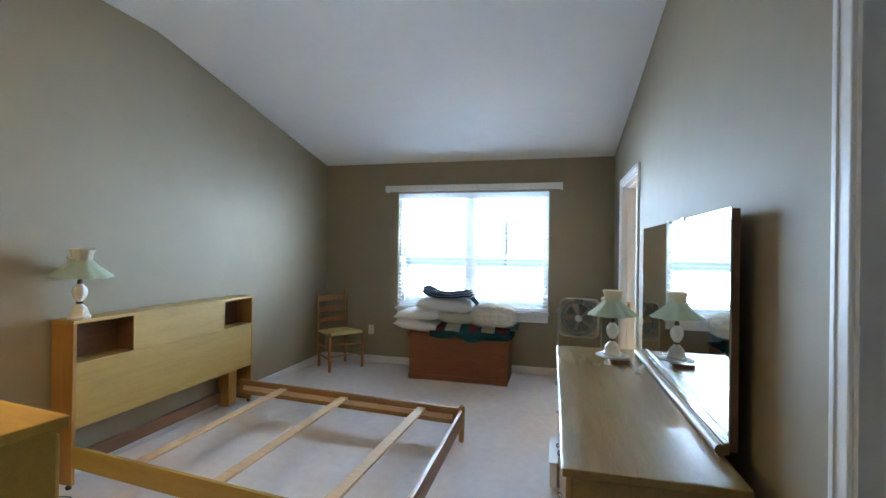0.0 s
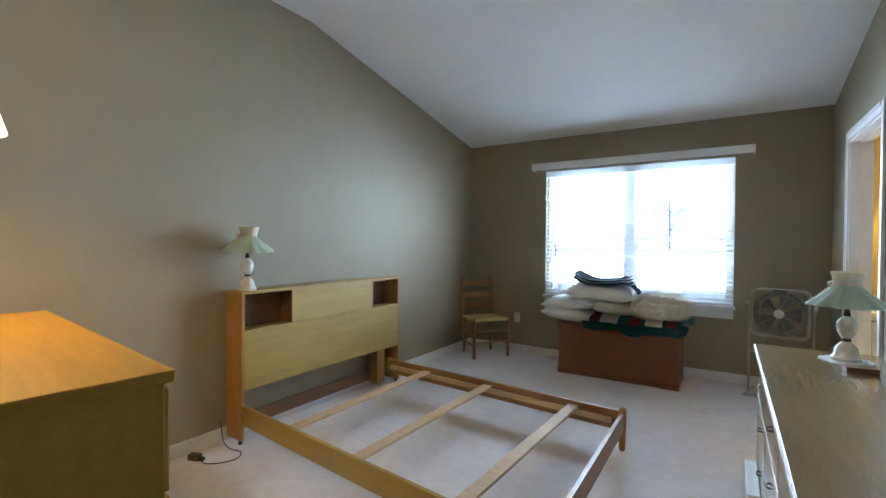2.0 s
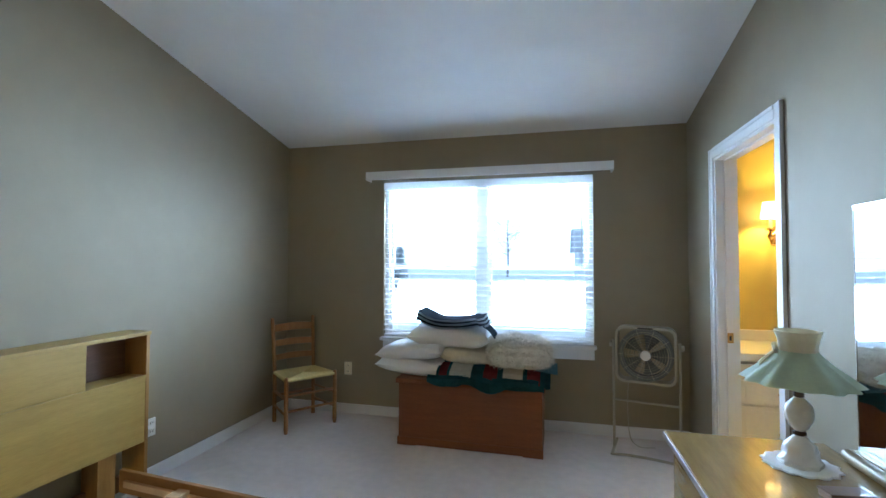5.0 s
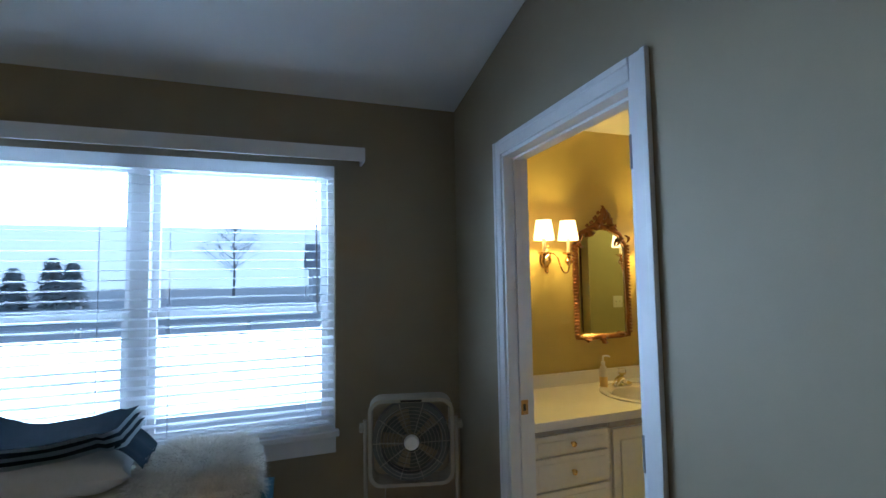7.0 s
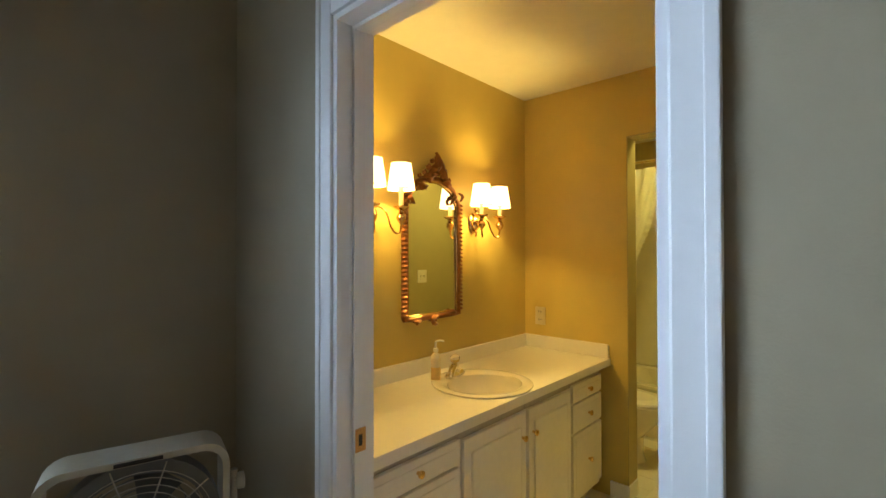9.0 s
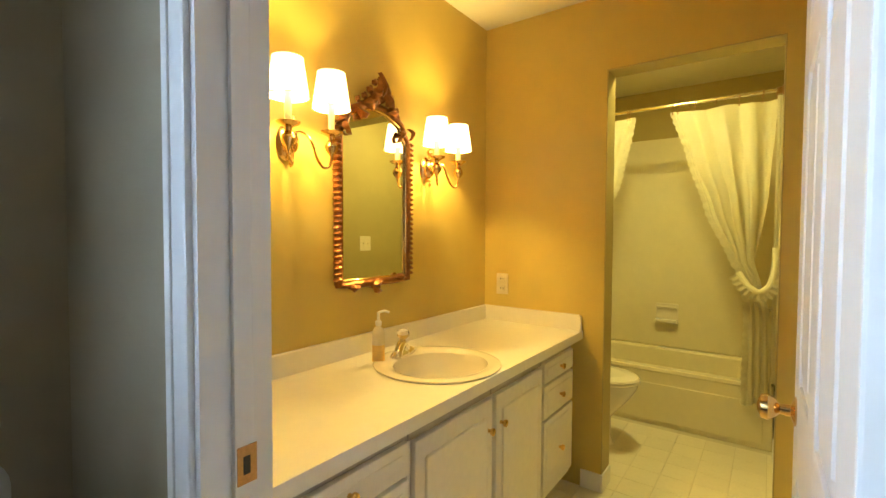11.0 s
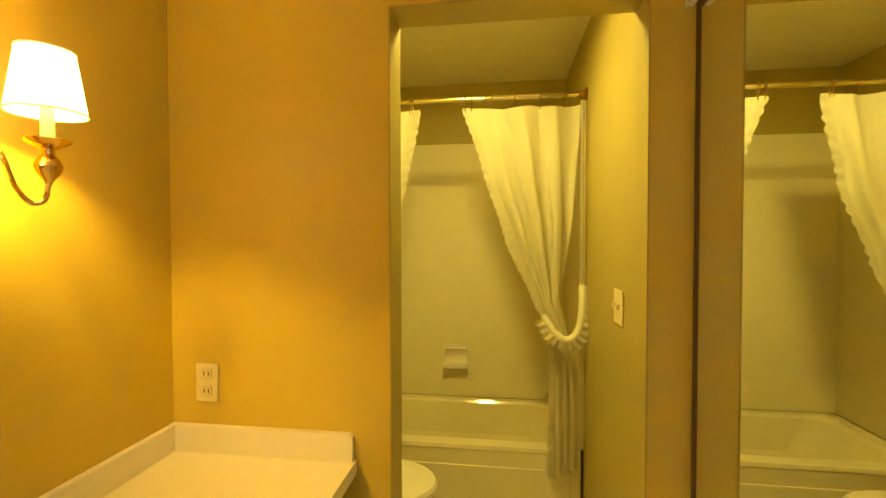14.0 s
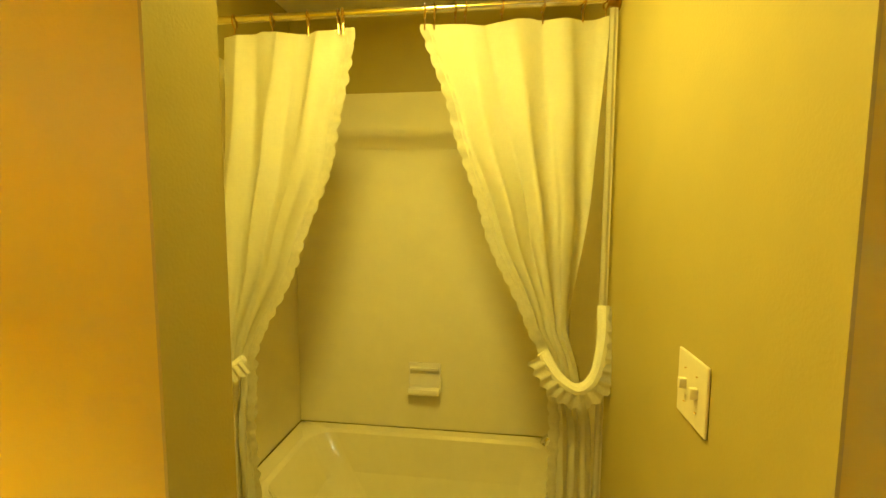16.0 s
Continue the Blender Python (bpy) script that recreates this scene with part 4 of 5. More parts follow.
def plate(label, m, w=0.072, h=0.115, kind="outlet", material=M_IVORY, n=1):
    """A cover plate facing local -y."""
    t = thing("wall_" + kind, label, kind)
    t.matrix_basis = m
    part("cover_plate", box(-w / 2, w / 2, -0.006, -0.0005, -h / 2, h / 2, 0.003), material, t)
    if kind == "outlet":
        for z in (-0.026, 0.026):
            s = part("socket", box(-0.017, 0.017, -0.009, -0.005, z - 0.014, z + 0.014, 0.004), material, t)
            for x in (-0.007, 0.007):
                part("slot", box(x - 0.0015, x + 0.0015, -0.0098, -0.0085, z - 0.004, z + 0.007), M_BLACK, s)
    else:
        for k in range(n):
            x = (k - (n - 1) / 2) * 0.046
            part("toggle", box(x - 0.005, x + 0.005, -0.018, -0.005, -0.006, 0.012, 0.002), material, t)
            for z in (-0.03, 0.03):
                part("screw", lathe([(0, 0), (0.003, 0), (0.003, 0.001), (0, 0.0012)], 8, at=(x, -0.006, z)), M_BRASS, t)
    return t


plate("ivory electrical outlet above the baseboard", pose(-1.59, N_, 0.40))
plate("small white wall box low beside the headboard", pose(W, 4.62, 0.33, 0, 0, 90), 0.07, 0.11, "outlet", M_PLASTW)

# ---- bathroom door, hinges, strike ----
def knob(parent, x, y, s):
    o = part("knob", lathe([(0.028, 0.0), (0.030, 0.004), (0.012, 0.010), (0.010, 0.028), (0.020, 0.036), (0.027, 0.048), (0.024, 0.060), (0.010, 0.066), (0.0, 0.067)], 22), M_BRASS, parent, "polished brass door knob")
    o.matrix_basis = pose(x, y, 0.915, 90 * s)
    return o


door = thing("door_1", "white six-panel bathroom door standing open against the closet", "door", (E2 + 0.012, DY0 + 0.024, 0), 0.6, kind="structure")
LW, LT = 0.755, 0.035
part("leaf", box(0.002, LW - 0.002, 0.006, LT - 0.006, 0.012, 2.005), M_TRIM, door)
cols = ((0.0, 0.11), (LW / 2 - 0.05, LW / 2 + 0.05), (LW - 0.11, LW))
for a, b2 in cols:
    part("stile", box(a, b2, 0, LT, 0.01, 2.008, 0.004), M_TRIM, door)
rows_z = ((0.0102, 0.22), (0.80, 0.98), (1.58, 1.68), (1.90, 2.0078))
for (a, b2) in ((0.11, LW / 2 - 0.05), (LW / 2 + 0.05, LW - 0.11)):
    for z0, z1 in rows_z:
        part("door_rail", box(a + 0.0005, b2 - 0.0005, 0.0005, LT - 0.0005, z0, z1, 0.004), M_TRIM, door)
    for z0, z1 in ((0.22, 0.80), (0.98, 1.58), (1.68, 1.90)):
        part("raised_panel", box(a + 0.03, b2 - 0.03, 0.001, LT - 0.001, z0 + 0.03, z1 - 0.03, 0.009, seg=1), M_TRIM, door)
knob(door, LW - 0.065, LT - 0.001, -1)
knob(door, LW - 0.065, 0.001, 1)
part("latch_plate", box(LW - 0.0005, LW + 0.001, 0.006, 0.029, 0.86, 0.97), M_BRASS, door)
M_STEEL = mat("hinge_steel_grey", (0.30, 0.30, 0.29), 0.4, 0.8, scale=20)
for z in (0.20, 0.935, 1.774):
    h = part("hinge", lathe([(0.0, 0), (0.006, 0.0), (0.006, 0.098), (0.0, 0.099)], 10, at=(E - 0.005, DY0 + 0.009, z)), M_STEEL, door_frame, "grey steel hinge")
    part("hinge_leaf", box(E + 0.002, E + 0.03, DY0 + 0.0162, DY0 + 0.0178, z, z + 0.098), M_STEEL, h)
part("strike_plate", box(E + 0.048, E + 0.082, DY1 - 0.0285, DY1 - 0.0268, 0.862, 0.925), M_ABRASS, door_frame, "aged brass strike plate")
part("strike_hole", box(E + 0.058, E + 0.07, DY1 - 0.0292, DY1 - 0.0284, 0.878, 0.908), M_BLACK, door_frame)

# ---- vanity ----
CF, CTZ = 5.565, 0.79
def cabinet(label, x0, x1, kind):
    t = thing("vanity_cabinet", label, "cabinet", (x0, 0, 0), group="vanity cabinets")
    w = x1 - x0
    bm = box(0.0015, w - 0.0015, CF, N_ - 0.004, 0.10, 0.62)
    box(0.0015, w - 0.0015, CF, CF + 0.02, 0.62, 0.745, bm=bm)
    part("body", bm, M_CAB, t)
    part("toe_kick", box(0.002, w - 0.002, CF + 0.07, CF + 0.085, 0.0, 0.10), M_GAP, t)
    def front(name, z0, z1):
        d = part(name, box(0.014, w - 0.014, CF - 0.020, CF - 0.001, z0, z1, 0.004), M_CAB, t)
        return d
    def kn(d, x, z):
        o = part("knob", lathe([(0.007, 0), (0.006, 0.010), (0.013, 0.018), (0.013, 0.025), (0.0, 0.029)], 14), M_BRASS, d, "small brass knob")
        o.matrix_basis = pose(x, CF - 0.019, z, 90)
    if kind == "drawers":
        for z0, z1 in ((0.628, 0.718), (0.472, 0.616), (0.135, 0.460)):
            d = front("drawer", z0, z1)
            kn(d, w / 2, (z0 + z1) / 2)
            part("panel_groove", box(0.04, w - 0.04, CF - 0.0225, CF - 0.0195, z0 + 0.026, z1 - 0.026, 0.002, seg=1), M_CAB, d)
    else:
        d = front("door", 0.135, 0.705)
        part("raised_panel", box(0.055, w - 0.055, CF - 0.026, CF - 0.0195, 0.165, 0.65, 0.006, seg=1), M_CAB, d)
        kn(d, 0.045 if kind == "right" else w - 0.045, 0.60)
    # added strip that paints the shadow under the countertop edge
    part("painted_shadow_strip", box(0.0025, w - 0.0025, CF - 0.004, CF - 0.0005, 0.708, 0.735), M_GAP, t)
    return t


cabinet("cream painted vanity cabinet with three drawers by the doorway", E2 + 0.016, 1.815, "drawers")
cabinet("cream painted vanity cabinet with a raised-panel door", 1.815, 2.2625, "left")
cabinet("cream painted vanity cabinet with a brass-knobbed door", 2.2625, 2.681, "right")
corner_cabinet = cabinet("cream painted vanity cabinet with three drawers in the corner", 2.681, 3.05, "drawers")
part("filler_strip", box(3.05, B - 0.002, CF + 0.001, CF + 0.018, 0.10, 0.745), M_CAB, corner_cabinet)

ct = thing("countertop", "white laminate vanity countertop with backsplash", "countertop")
SX, SY, SA, SB = 2.225, 5.765, 0.205, 0.205
X0, X1, Y0, Y1 = 1.86, 2.47, 5.528, N_ - 0.001
bm = bmesh.new()
n = 64
rings = {z: ([], []) for z in (CTZ - 0.04, CTZ)}
for z in rings:
    turns = [2 * math.pi * (k + 0.5) / n for k in range(n)]
    for cx, cy in ((X0, Y0), (X1, Y0), (X1, Y1), (X0, Y1)):
        corner = math.atan2(cy - SY, cx - SX) % (2 * math.pi)
        turns[min(range(n), key=lambda k: abs(turns[k] - corner))] = corner
    for a in turns:
        c, s = math.cos(a), math.sin(a)
        tx = ((X1 - SX) if c > 0 else (X0 - SX)) / c
        ty = ((Y1 - SY) if s > 0 else (Y0 - SY)) / s
        r = min(tx, ty)
        rings[z][0].append(bm.verts.new((SX + r * c, SY + r * s, z)))
        rings[z][1].append(bm.verts.new((SX + SA * c, SY + SB * s, z)))
for k in range(n):
    j = (k + 1) % n
    for z in rings:
        bm.faces.new((rings[z][0][k], rings[z][0][j], rings[z][1][j], rings[z][1][k]))
    for w_ in (0, 1):
        bm.faces.new((rings[CTZ][w_][k], rings[CTZ][w_][j], rings[CTZ - 0.04][w_][j], rings[CTZ - 0.04][w_][k]))
box(E2 + 0.001, X0, Y0, Y1, CTZ - 0.04, CTZ, bm=bm)
box(X1, B - 0.001, Y0, Y1, CTZ - 0.04, CTZ, bm=bm)
part("top", bm, M_COUNTER, ct)
part("backsplash", box(E2 + 0.001, B - 0.02, N_ - 0.02, N_ - 0.0005, CTZ + 0.0005, CTZ + 0.079, 0.003), M_COUNTER, ct)
part("side_splash", prism([(5.535, CTZ + 0.0005), (N_ - 0.001, CTZ + 0.0005), (N_ - 0.001, CTZ + 0.079), (5.545, CTZ + 0.079), (5.535, CTZ + 0.070)], B - 0.0195, B - 0.0005, axis="x"), M_COUNTER, ct)

sk = thing("sink", "oval bone porcelain drop-in sink in the countertop", "sink", (SX, SY, CTZ))
prof = [(1.13, 0.001), (1.125, 0.004), (1.08, 0.007), (1.0, 0.0065), (0.90, 0.002), (0.865, -0.006), (0.845, -0.03), (0.78, -0.08), (0.62, -0.115), (0.30, -0.135), (0.08, -0.139), (0.0, -0.139)]
bm = lathe([(r, z) for r, z in prof], 64)
for f in [f for f in bm.faces if len(f.verts) > 8]:
    bm.faces.remove(f)
for v in bm.verts:
    v.co.x *= SA
    v.co.y *= SB
    r = math.hypot(v.co.x / SA, v.co.y / SB)
    if r > 0.98 and v.co.y > 0:
        v.co.y += 0.01 * (v.co.y / SB)
    elif r < 0.88:
        v.co.y -= 0.014
bmesh.ops.solidify(bm, geom=bm.faces[:], thickness=-0.004)
part("bowl", bm, M_PORC, sk)
part("drain", lathe([(0.0, -0.137), (0.02, -0.1365), (0.022, -0.134), (0.014, -0.1335), (0.0, -0.136)], 20), M_CHROME, sk)
o = part("overflow", lathe([(0.0, 0), (0.009, 0), (0.009, 0.002), (0, 0.0022)], 14), M_CHROME, sk)
o.matrix_basis = pose(0.03, 0.150, -0.055, 75)

fc = thing("faucet", "chrome centerset faucet with clear acrylic knob", "faucet", (2.238, 5.946, CTZ + 0.003), 4)
bm = lathe([(0.0, 0.0), (1.0, 0.0), (1.0, 0.006), (0.9, 0.016), (0.6, 0.026), (0.0, 0.030)], 32)
for v in bm.verts:
    v.co.x *= 0.078
    v.co.y *= 0.026
part("base", bm, M_CHROME, fc)
part("spout", tube(arc([(0.01, 0.0, 0.022), (-0.02, -0.012, 0.048), (-0.065, -0.035, 0.050), (-0.112, -0.060, 0.036), (-0.122, -0.066, 0.024)], 5), 0.0175, 14, taper=lambda f: 1.25 - 0.4 * f), M_CHROME, fc)
part("stem", lathe([(0.012, 0.03), (0.014, 0.045), (0.008, 0.055), (0.006, 0.064)], 14), M_CHROME, fc)
part("handle", lathe([(0.010, 0.062), (0.020, 0.068), (0.026, 0.080), (0.024, 0.094), (0.015, 0.102), (0.0, 0.104)], 10), M_CLEAR, fc, "clear faceted acrylic knob")
part("lift_rod", tube([(0, 0.02, 0.02), (0, 0.02, 0.07)], 0.0025, 8), M_CHROME, fc)

sp = thing("soap_dispenser", "clear pump bottle with amber liquid soap", "soap bottle", (2.105, 5.952, CTZ + 0.006))
part("bottle", lathe([(0.021, 0), (0.023, 0.004), (0.023, 0.105), (0.018, 0.122), (0.009, 0.13), (0.009, 0.136)], 20), M_BOTTLE, sp)
part("soap", lathe([(0.0, 0.001), (0.0232, 0.001), (0.0236, 0.006), (0.0236, 0.062), (0.0231, 0.063)], 20), M_SOAP, sp)
part("cap", lathe([(0.011, 0.134), (0.012, 0.135), (0.012, 0.15), (0.006, 0.152), (0.005, 0.182), (0.0, 0.183)], 14), M_PLASTW, sp)
part("pump_spout", tube(arc([(0, 0, 0.182), (0.02, -0.012, 0.186), (0.036, -0.02, 0.180)], 5), 0.0045, 8), M_PLASTW, sp)

# ---- ornate mirror ----
om = thing("wall_mirror", "ornate antique gilt wall mirror with carved leaf crest", "mirror", (2.218, N_ - 0.001, 0))
hw = 0.194
line = [(-hw, 1.075), (hw, 1.075), (hw, 1.66), (hw - 0.03, 1.70), (hw - 0.045, 1.735), (0.06, 1.776), (0.0, 1.782), (-0.06, 1.776), (-hw + 0.045, 1.735), (-hw + 0.03, 1.70), (-hw, 1.66)]
part("glass", prism(line, -0.020, -0.008), M_MIRROR, om, "silvered mirror glass")
part("backing", prism([(a * 1.03, z) for a, z in line], -0.0075, -0.0005), M_DWOOD, om)
def dense(p, n=6):
    out = []
    for k in range(len(p)):
        a, b2 = Vector(p[k]), Vector(p[(k + 1) % len(p)])
        out += [tuple(a.lerp(b2, i / n)) for i in range(n)]
    return out
part("frame", tube([(a, -0.022, z) for a, z in dense(line)], 0.016, 10, closed=True), M_GILT, om)
part("inner_fillet", tube([(a * 0.93, -0.025, 1.435 + (z - 1.435) * 0.955) for a, z in dense(line)], 0.005, 8, closed=True), M_BRASS, om)
bead = None
for s in (-1, 1):
    for k in range(27):
        z = 1.10 + k * 0.0215
        if bead is None:
            bb = lathe([(0.0, -0.009), (0.010, -0.007), (0.0165, 0.0), (0.010, 0.007), (0.0, 0.009)], 10)
            o = part("bead", bb, M_GILT, om)
            bead = o.data
        else:
            o = new("bead", bead)
            o.parent = om
        o.matrix_basis = pose(s * (hw + 0.012), -0.028, z, 0, s * 12) @ Matrix.Diagonal((1.1, 1.1, 1.0, 1))
rs = random.Random(11)
def leaf(bm, x, z, ang, L, wd, y):
    """A curled carved acanthus leaf."""
    m = pose(x, y, z, 0, -ang, 0)
    n = 8
    rows = []
    for k in range(n + 1):
        f = k / n
        wv = wd * math.sin(math.pi * min(1, f * 0.93 + 0.07)) * (1 + 0.3 * math.cos(f * 16))
        cx = 0.25 * L * math.sin(f * 2.6)
        yy = -0.022 * math.sin(f * 3.0)
        rows.append([bm.verts.new(m @ Vector(p)) for p in ((cx - wv, yy + 0.006, f * L), (cx, yy - 0.010, f * L), (cx + wv, yy + 0.006, f * L), (cx, yy + 0.012, f * L))])
    for a, b2 in zip(rows, rows[1:]):
        for i in range(4):
            bm.faces.new((a[i], a[(i + 1) % 4], b2[(i + 1) % 4], b2[i]))
    bm.faces.new(rows[0]), bm.faces.new(rows[-1])
for x, z, a, L, wd in ((0.0, 1.795, 0, 0.125, 0.026), (0.035, 1.80, 18, 0.105, 0.026), (-0.035, 1.80, -18, 0.105, 0.026), (0.06, 1.79, 38, 0.105, 0.025), (-0.06, 1.79, -38, 0.105, 0.025),
                       (0.095, 1.775, 58, 0.10, 0.024), (-0.095, 1.775, -58, 0.10, 0.024), (0.13, 1.755, 92, 0.085, 0.02), (-0.13, 1.755, -92, 0.085, 0.02), (0.185, 1.71, 140, 0.08, 0.014), (-0.185, 1.71, -140, 0.08, 0.014),
                       (0.035, 1.075, 115, 0.07, 0.014), (-0.035, 1.075, -115, 0.07, 0.014), (0.0, 1.078, 180, 0.035, 0.016), (0.16, 1.07, 80, 0.06, 0.014), (-0.16, 1.07, -80, 0.06, 0.014), (0.21, 1.68, 30, 0.05, 0.012), (-0.21, 1.68, -30, 0.05, 0.012)):
    bm = bmesh.new()
    leaf(bm, x, z, a, L, wd, -0.026)
    part("carved_leaf", bm, M_GILT, om)
for x, z, r in ((0, 1.815, 0.022), (0.045, 1.835, 0.015), (-0.045, 1.835, 0.015), (0.075, 1.805, 0.013), (-0.075, 1.805, 0.013), (0.02, 1.87, 0.012), (-0.02, 1.87, 0.012), (0.11, 1.785, 0.011), (-0.11, 1.785, 0.011)):
    bm = bmesh.new()
    bmesh.ops.create_icosphere(bm, subdivisions=2, radius=r)
    for v in bm.verts:
        v.co *= 1 + 0.25 * math.sin(5 * math.atan2(v.co.z, v.co.x))
    o = part("rosette", bm, M_GILT, om)
    o.location = (x, -0.036, z)

# ---- wall sconces ----
def sconce(label, x, dz):
    t = thing("wall_sconce", label, "sconce", (x, N_, 0), group="lit brass sconces")
    o = part("backplate", lathe([(0.0, 0), (0.044, 0.0), (0.050, 0.006), (0.044, 0.014), (0.034, 0.020), (0.036, 0.030), (0.028, 0.044), (0.012, 0.052), (0.0, 0.054)], 24), M_BRASS, t)
    o.matrix_basis = pose(0, -0.0005, 1.572, 90) @ Matrix.Diagonal((0.8, 1.2, 1, 1))
    part("finial", lathe([(0.0, 0), (0.010, 0.004), (0.006, 0.014), (0.014, 0.026), (0.013, 0.036), (0.005, 0.044), (0.0, 0.052)], 14, at=(0, -0.032, 1.618)), M_BRASS, t)
    part("drop", lathe([(0.0, 0), (0.008, 0.008), (0.004, 0.02), (0.010, 0.034), (0.006, 0.042)], 12, at=(0, -0.03, 1.488)), M_BRASS, t)
    for s in (-1, 1):
        x1, y1 = s * 0.083, -0.135
        part("arm", tube(arc([(0, -0.035, 1.596), (s * 0.022, -0.058, 1.606), (s * 0.038, -0.085, 1.580), (s * 0.046, -0.105, 1.520), (s * 0.060, -0.122, 1.488), (s * 0.077, -0.133, 1.495), (x1, y1, 1.530)], 6), 0.0048, 10), M_BRASS, t)
        part("candle_cup", lathe([(0.005, 1.522), (0.008, 1.530), (0.020, 1.545), (0.023, 1.558), (0.017, 1.572), (0.010, 1.580), (0.012, 1.590), (0.034, 1.602), (0.037, 1.607), (0.034, 1.608), (0.012, 1.602)], 20, at=(x1, y1, 0)), M_BRASS, t)
        part("candle", lathe([(0.011, 1.600), (0.011, 1.672 + dz), (0.0, 1.673 + dz)], 14, at=(x1, y1, 0)), M_TAN, t)
        prof = [(0.062, 1.657 + dz), (0.061, 1.667 + dz), (0.045, 1.774 + dz)]
        bm = lathe(prof + [(r - 0.002, z) for r, z in prof[::-1]], 36, at=(x1, y1, 0))
        for f in [f for f in bm.faces if len(f.verts) > 4]:
            bm.faces.remove(f)
        sh = part("shade", bm, M_SCSH, t, "lit linen clip-on shade")
        for r, z in ((0.0625, 1.657 + dz), (0.0455, 1.774 + dz)):
            rim = tube([(x1 + r * math.cos(a), y1 + r * math.sin(a), z) for a in [2 * math.pi * k / 28 for k in range(28)]], 0.0018, 6, closed=True)
            part("shade_rim", rim, M_TAN, sh)
        lamp("sconce_bulb", "POINT", pose(x + x1, N_ + y1, 1.705 + dz), SCONCE, WARM, 0.014)
    return t


sconce("lit brass two-arm sconce between doorway and mirror", 1.814, 0.025)
sconce("lit brass two-arm sconce near the corner", 2.563, 0.0)
plate("ivory outlet above the vanity side splash", pose(B, 5.985, 0.995, 0, 0, -90))

# ---- closet with mirrored sliding doors ----
t = thing("closet_header", "white painted closet track fascia", "trim", kind="structure")
part("fascia", box(1.47, B - 0.001, CL + 0.023, CL + 0.043, 2.0, 2.065, 0.003), M_TRIM, t)
def slide(label, x0, x1, y):
    t = thing("mirror_door", label, "closet door", group="closet mirror doors")
    part("mirror_glass", box(x0 + 0.022, x1 - 0.022, y - 0.004, y, 0.045, 1.985), M_MIRROR, t, "full-height mirror glass")
    for a in (x0, x1 - 0.0215):
        part("frame_stile", box(a, a + 0.0215, y - 0.014, y + 0.003, 0.012, 2.02, 0.002), M_DARKF, t)
    for z0, z1 in ((0.012, 0.0445), (1.9855, 2.02)):
        part("frame_rail", box(x0 + 0.0216, x1 - 0.0216, y - 0.014, y + 0.003, z0, z1, 0.002), M_DARKF, t)
    part("backing", box(x0 + 0.022, x1 - 0.022, y - 0.012, y - 0.0045, 0.045, 1.985), M_DWOOD, t)
    return t
slide("mirrored sliding closet door with bronze frame near the corner", 2.27, B - 0.002, CL + 0.014)
slide("mirrored sliding closet door behind the open bathroom door", 1.475, 2.34, CL - 0.019)
setting("closet_floor_track", box(1.475, B - 0.002, CL - 0.05, CL + 0.03, 0.0, 0.011, 0.002), M_ALU, "aluminium sliding door track on the floor", "track")

# ---- tub, surround, shower rod ----
TX0, TX1, TY0, TY1, TZ = 4.145, AX - 0.012, OYS + 0.008, N_ - 0.018, 0.385
tub = thing("bathtub", "bone enamelled alcove bathtub", "bathtub")
def rrect(x0, x1, y0, y1, r, n=6):
    out = []
    for cx, cy, a0 in ((x1 - r, y1 - r, 0), (x0 + r, y1 - r, 90), (x0 + r, y0 + r, 180), (x1 - r, y0 + r, 270)):
        out += [(cx + r * math.cos(radians(a0 + 90 * k / n)), cy + r * math.sin(radians(a0 + 90 * k / n))) for k in range(n + 1)]
    return out
loops = [(rrect(TX0, TX1, TY0, TY1, 0.006), 0.0), (rrect(TX0, TX1, TY0, TY1, 0.006), TZ - 0.03), (rrect(TX0 - 0.004, TX1, TY0, TY1, 0.008), TZ - 0.022), (rrect(TX0, TX1, TY0, TY1, 0.010), TZ - 0.004), (rrect(TX0 + 0.008, TX1 - 0.004, TY0 + 0.006, TY1 - 0.006, 0.012), TZ),
         (rrect(TX0 + 0.065, TX1 - 0.055, TY0 + 0.07, TY1 - 0.08, 0.10), TZ), (rrect(TX0 + 0.078, TX1 - 0.066, TY0 + 0.085, TY1 - 0.10, 0.11), TZ - 0.014), (rrect(TX0 + 0.10, TX1 - 0.09, TY0 + 0.11, TY1 - 0.20, 0.11), TZ - 0.20), (rrect(TX0 + 0.14, TX1 - 0.13, TY0 + 0.16, TY1 - 0.30, 0.10), TZ - 0.31)]
bm = bmesh.new()
prev = None
for lp, z in loops:
    ring = [bm.verts.new((x, y, z)) for x, y in lp]
    if prev:
        for k in range(len(ring)):
            j = (k + 1) % len(ring)
            bm.faces.new((prev[k], prev[j], ring[j], ring[k]))
    prev = ring
bm.faces.new(prev)
part("basin", bm, M_TUB, tub)
part("apron_panel", box(TX0 - 0.007, TX0 + 0.002, TY0 + 0.05, TY1 - 0.05, 0.03, 0.28, 0.004), M_TUB, tub)
o = part("overflow_plate", lathe([(0.0, 0), (0.035, 0.0), (0.037, 0.004), (0.02, 0.010), (0.0, 0.012)], 20), M_CHROME, tub)
o.matrix_basis = pose((TX0 + TX1) / 2, TY0 + 0.098, TZ - 0.09, -90)
sur = thing("tub_surround", "glossy bone tub surround panels", "surround", kind="structure")
SZ = 2.03
part("back_panel", box(AX - 0.010, AX - 0.0005, OYS + 0.002, N_ - 0.008, TZ + 0.001, SZ, 0.003), M_SURR, sur)
part("side_panel", box(4.18, AX - 0.0105, OYS - 0.0025, OYS + 0.006, TZ + 0.001, SZ, 0.003), M_SURR, sur)
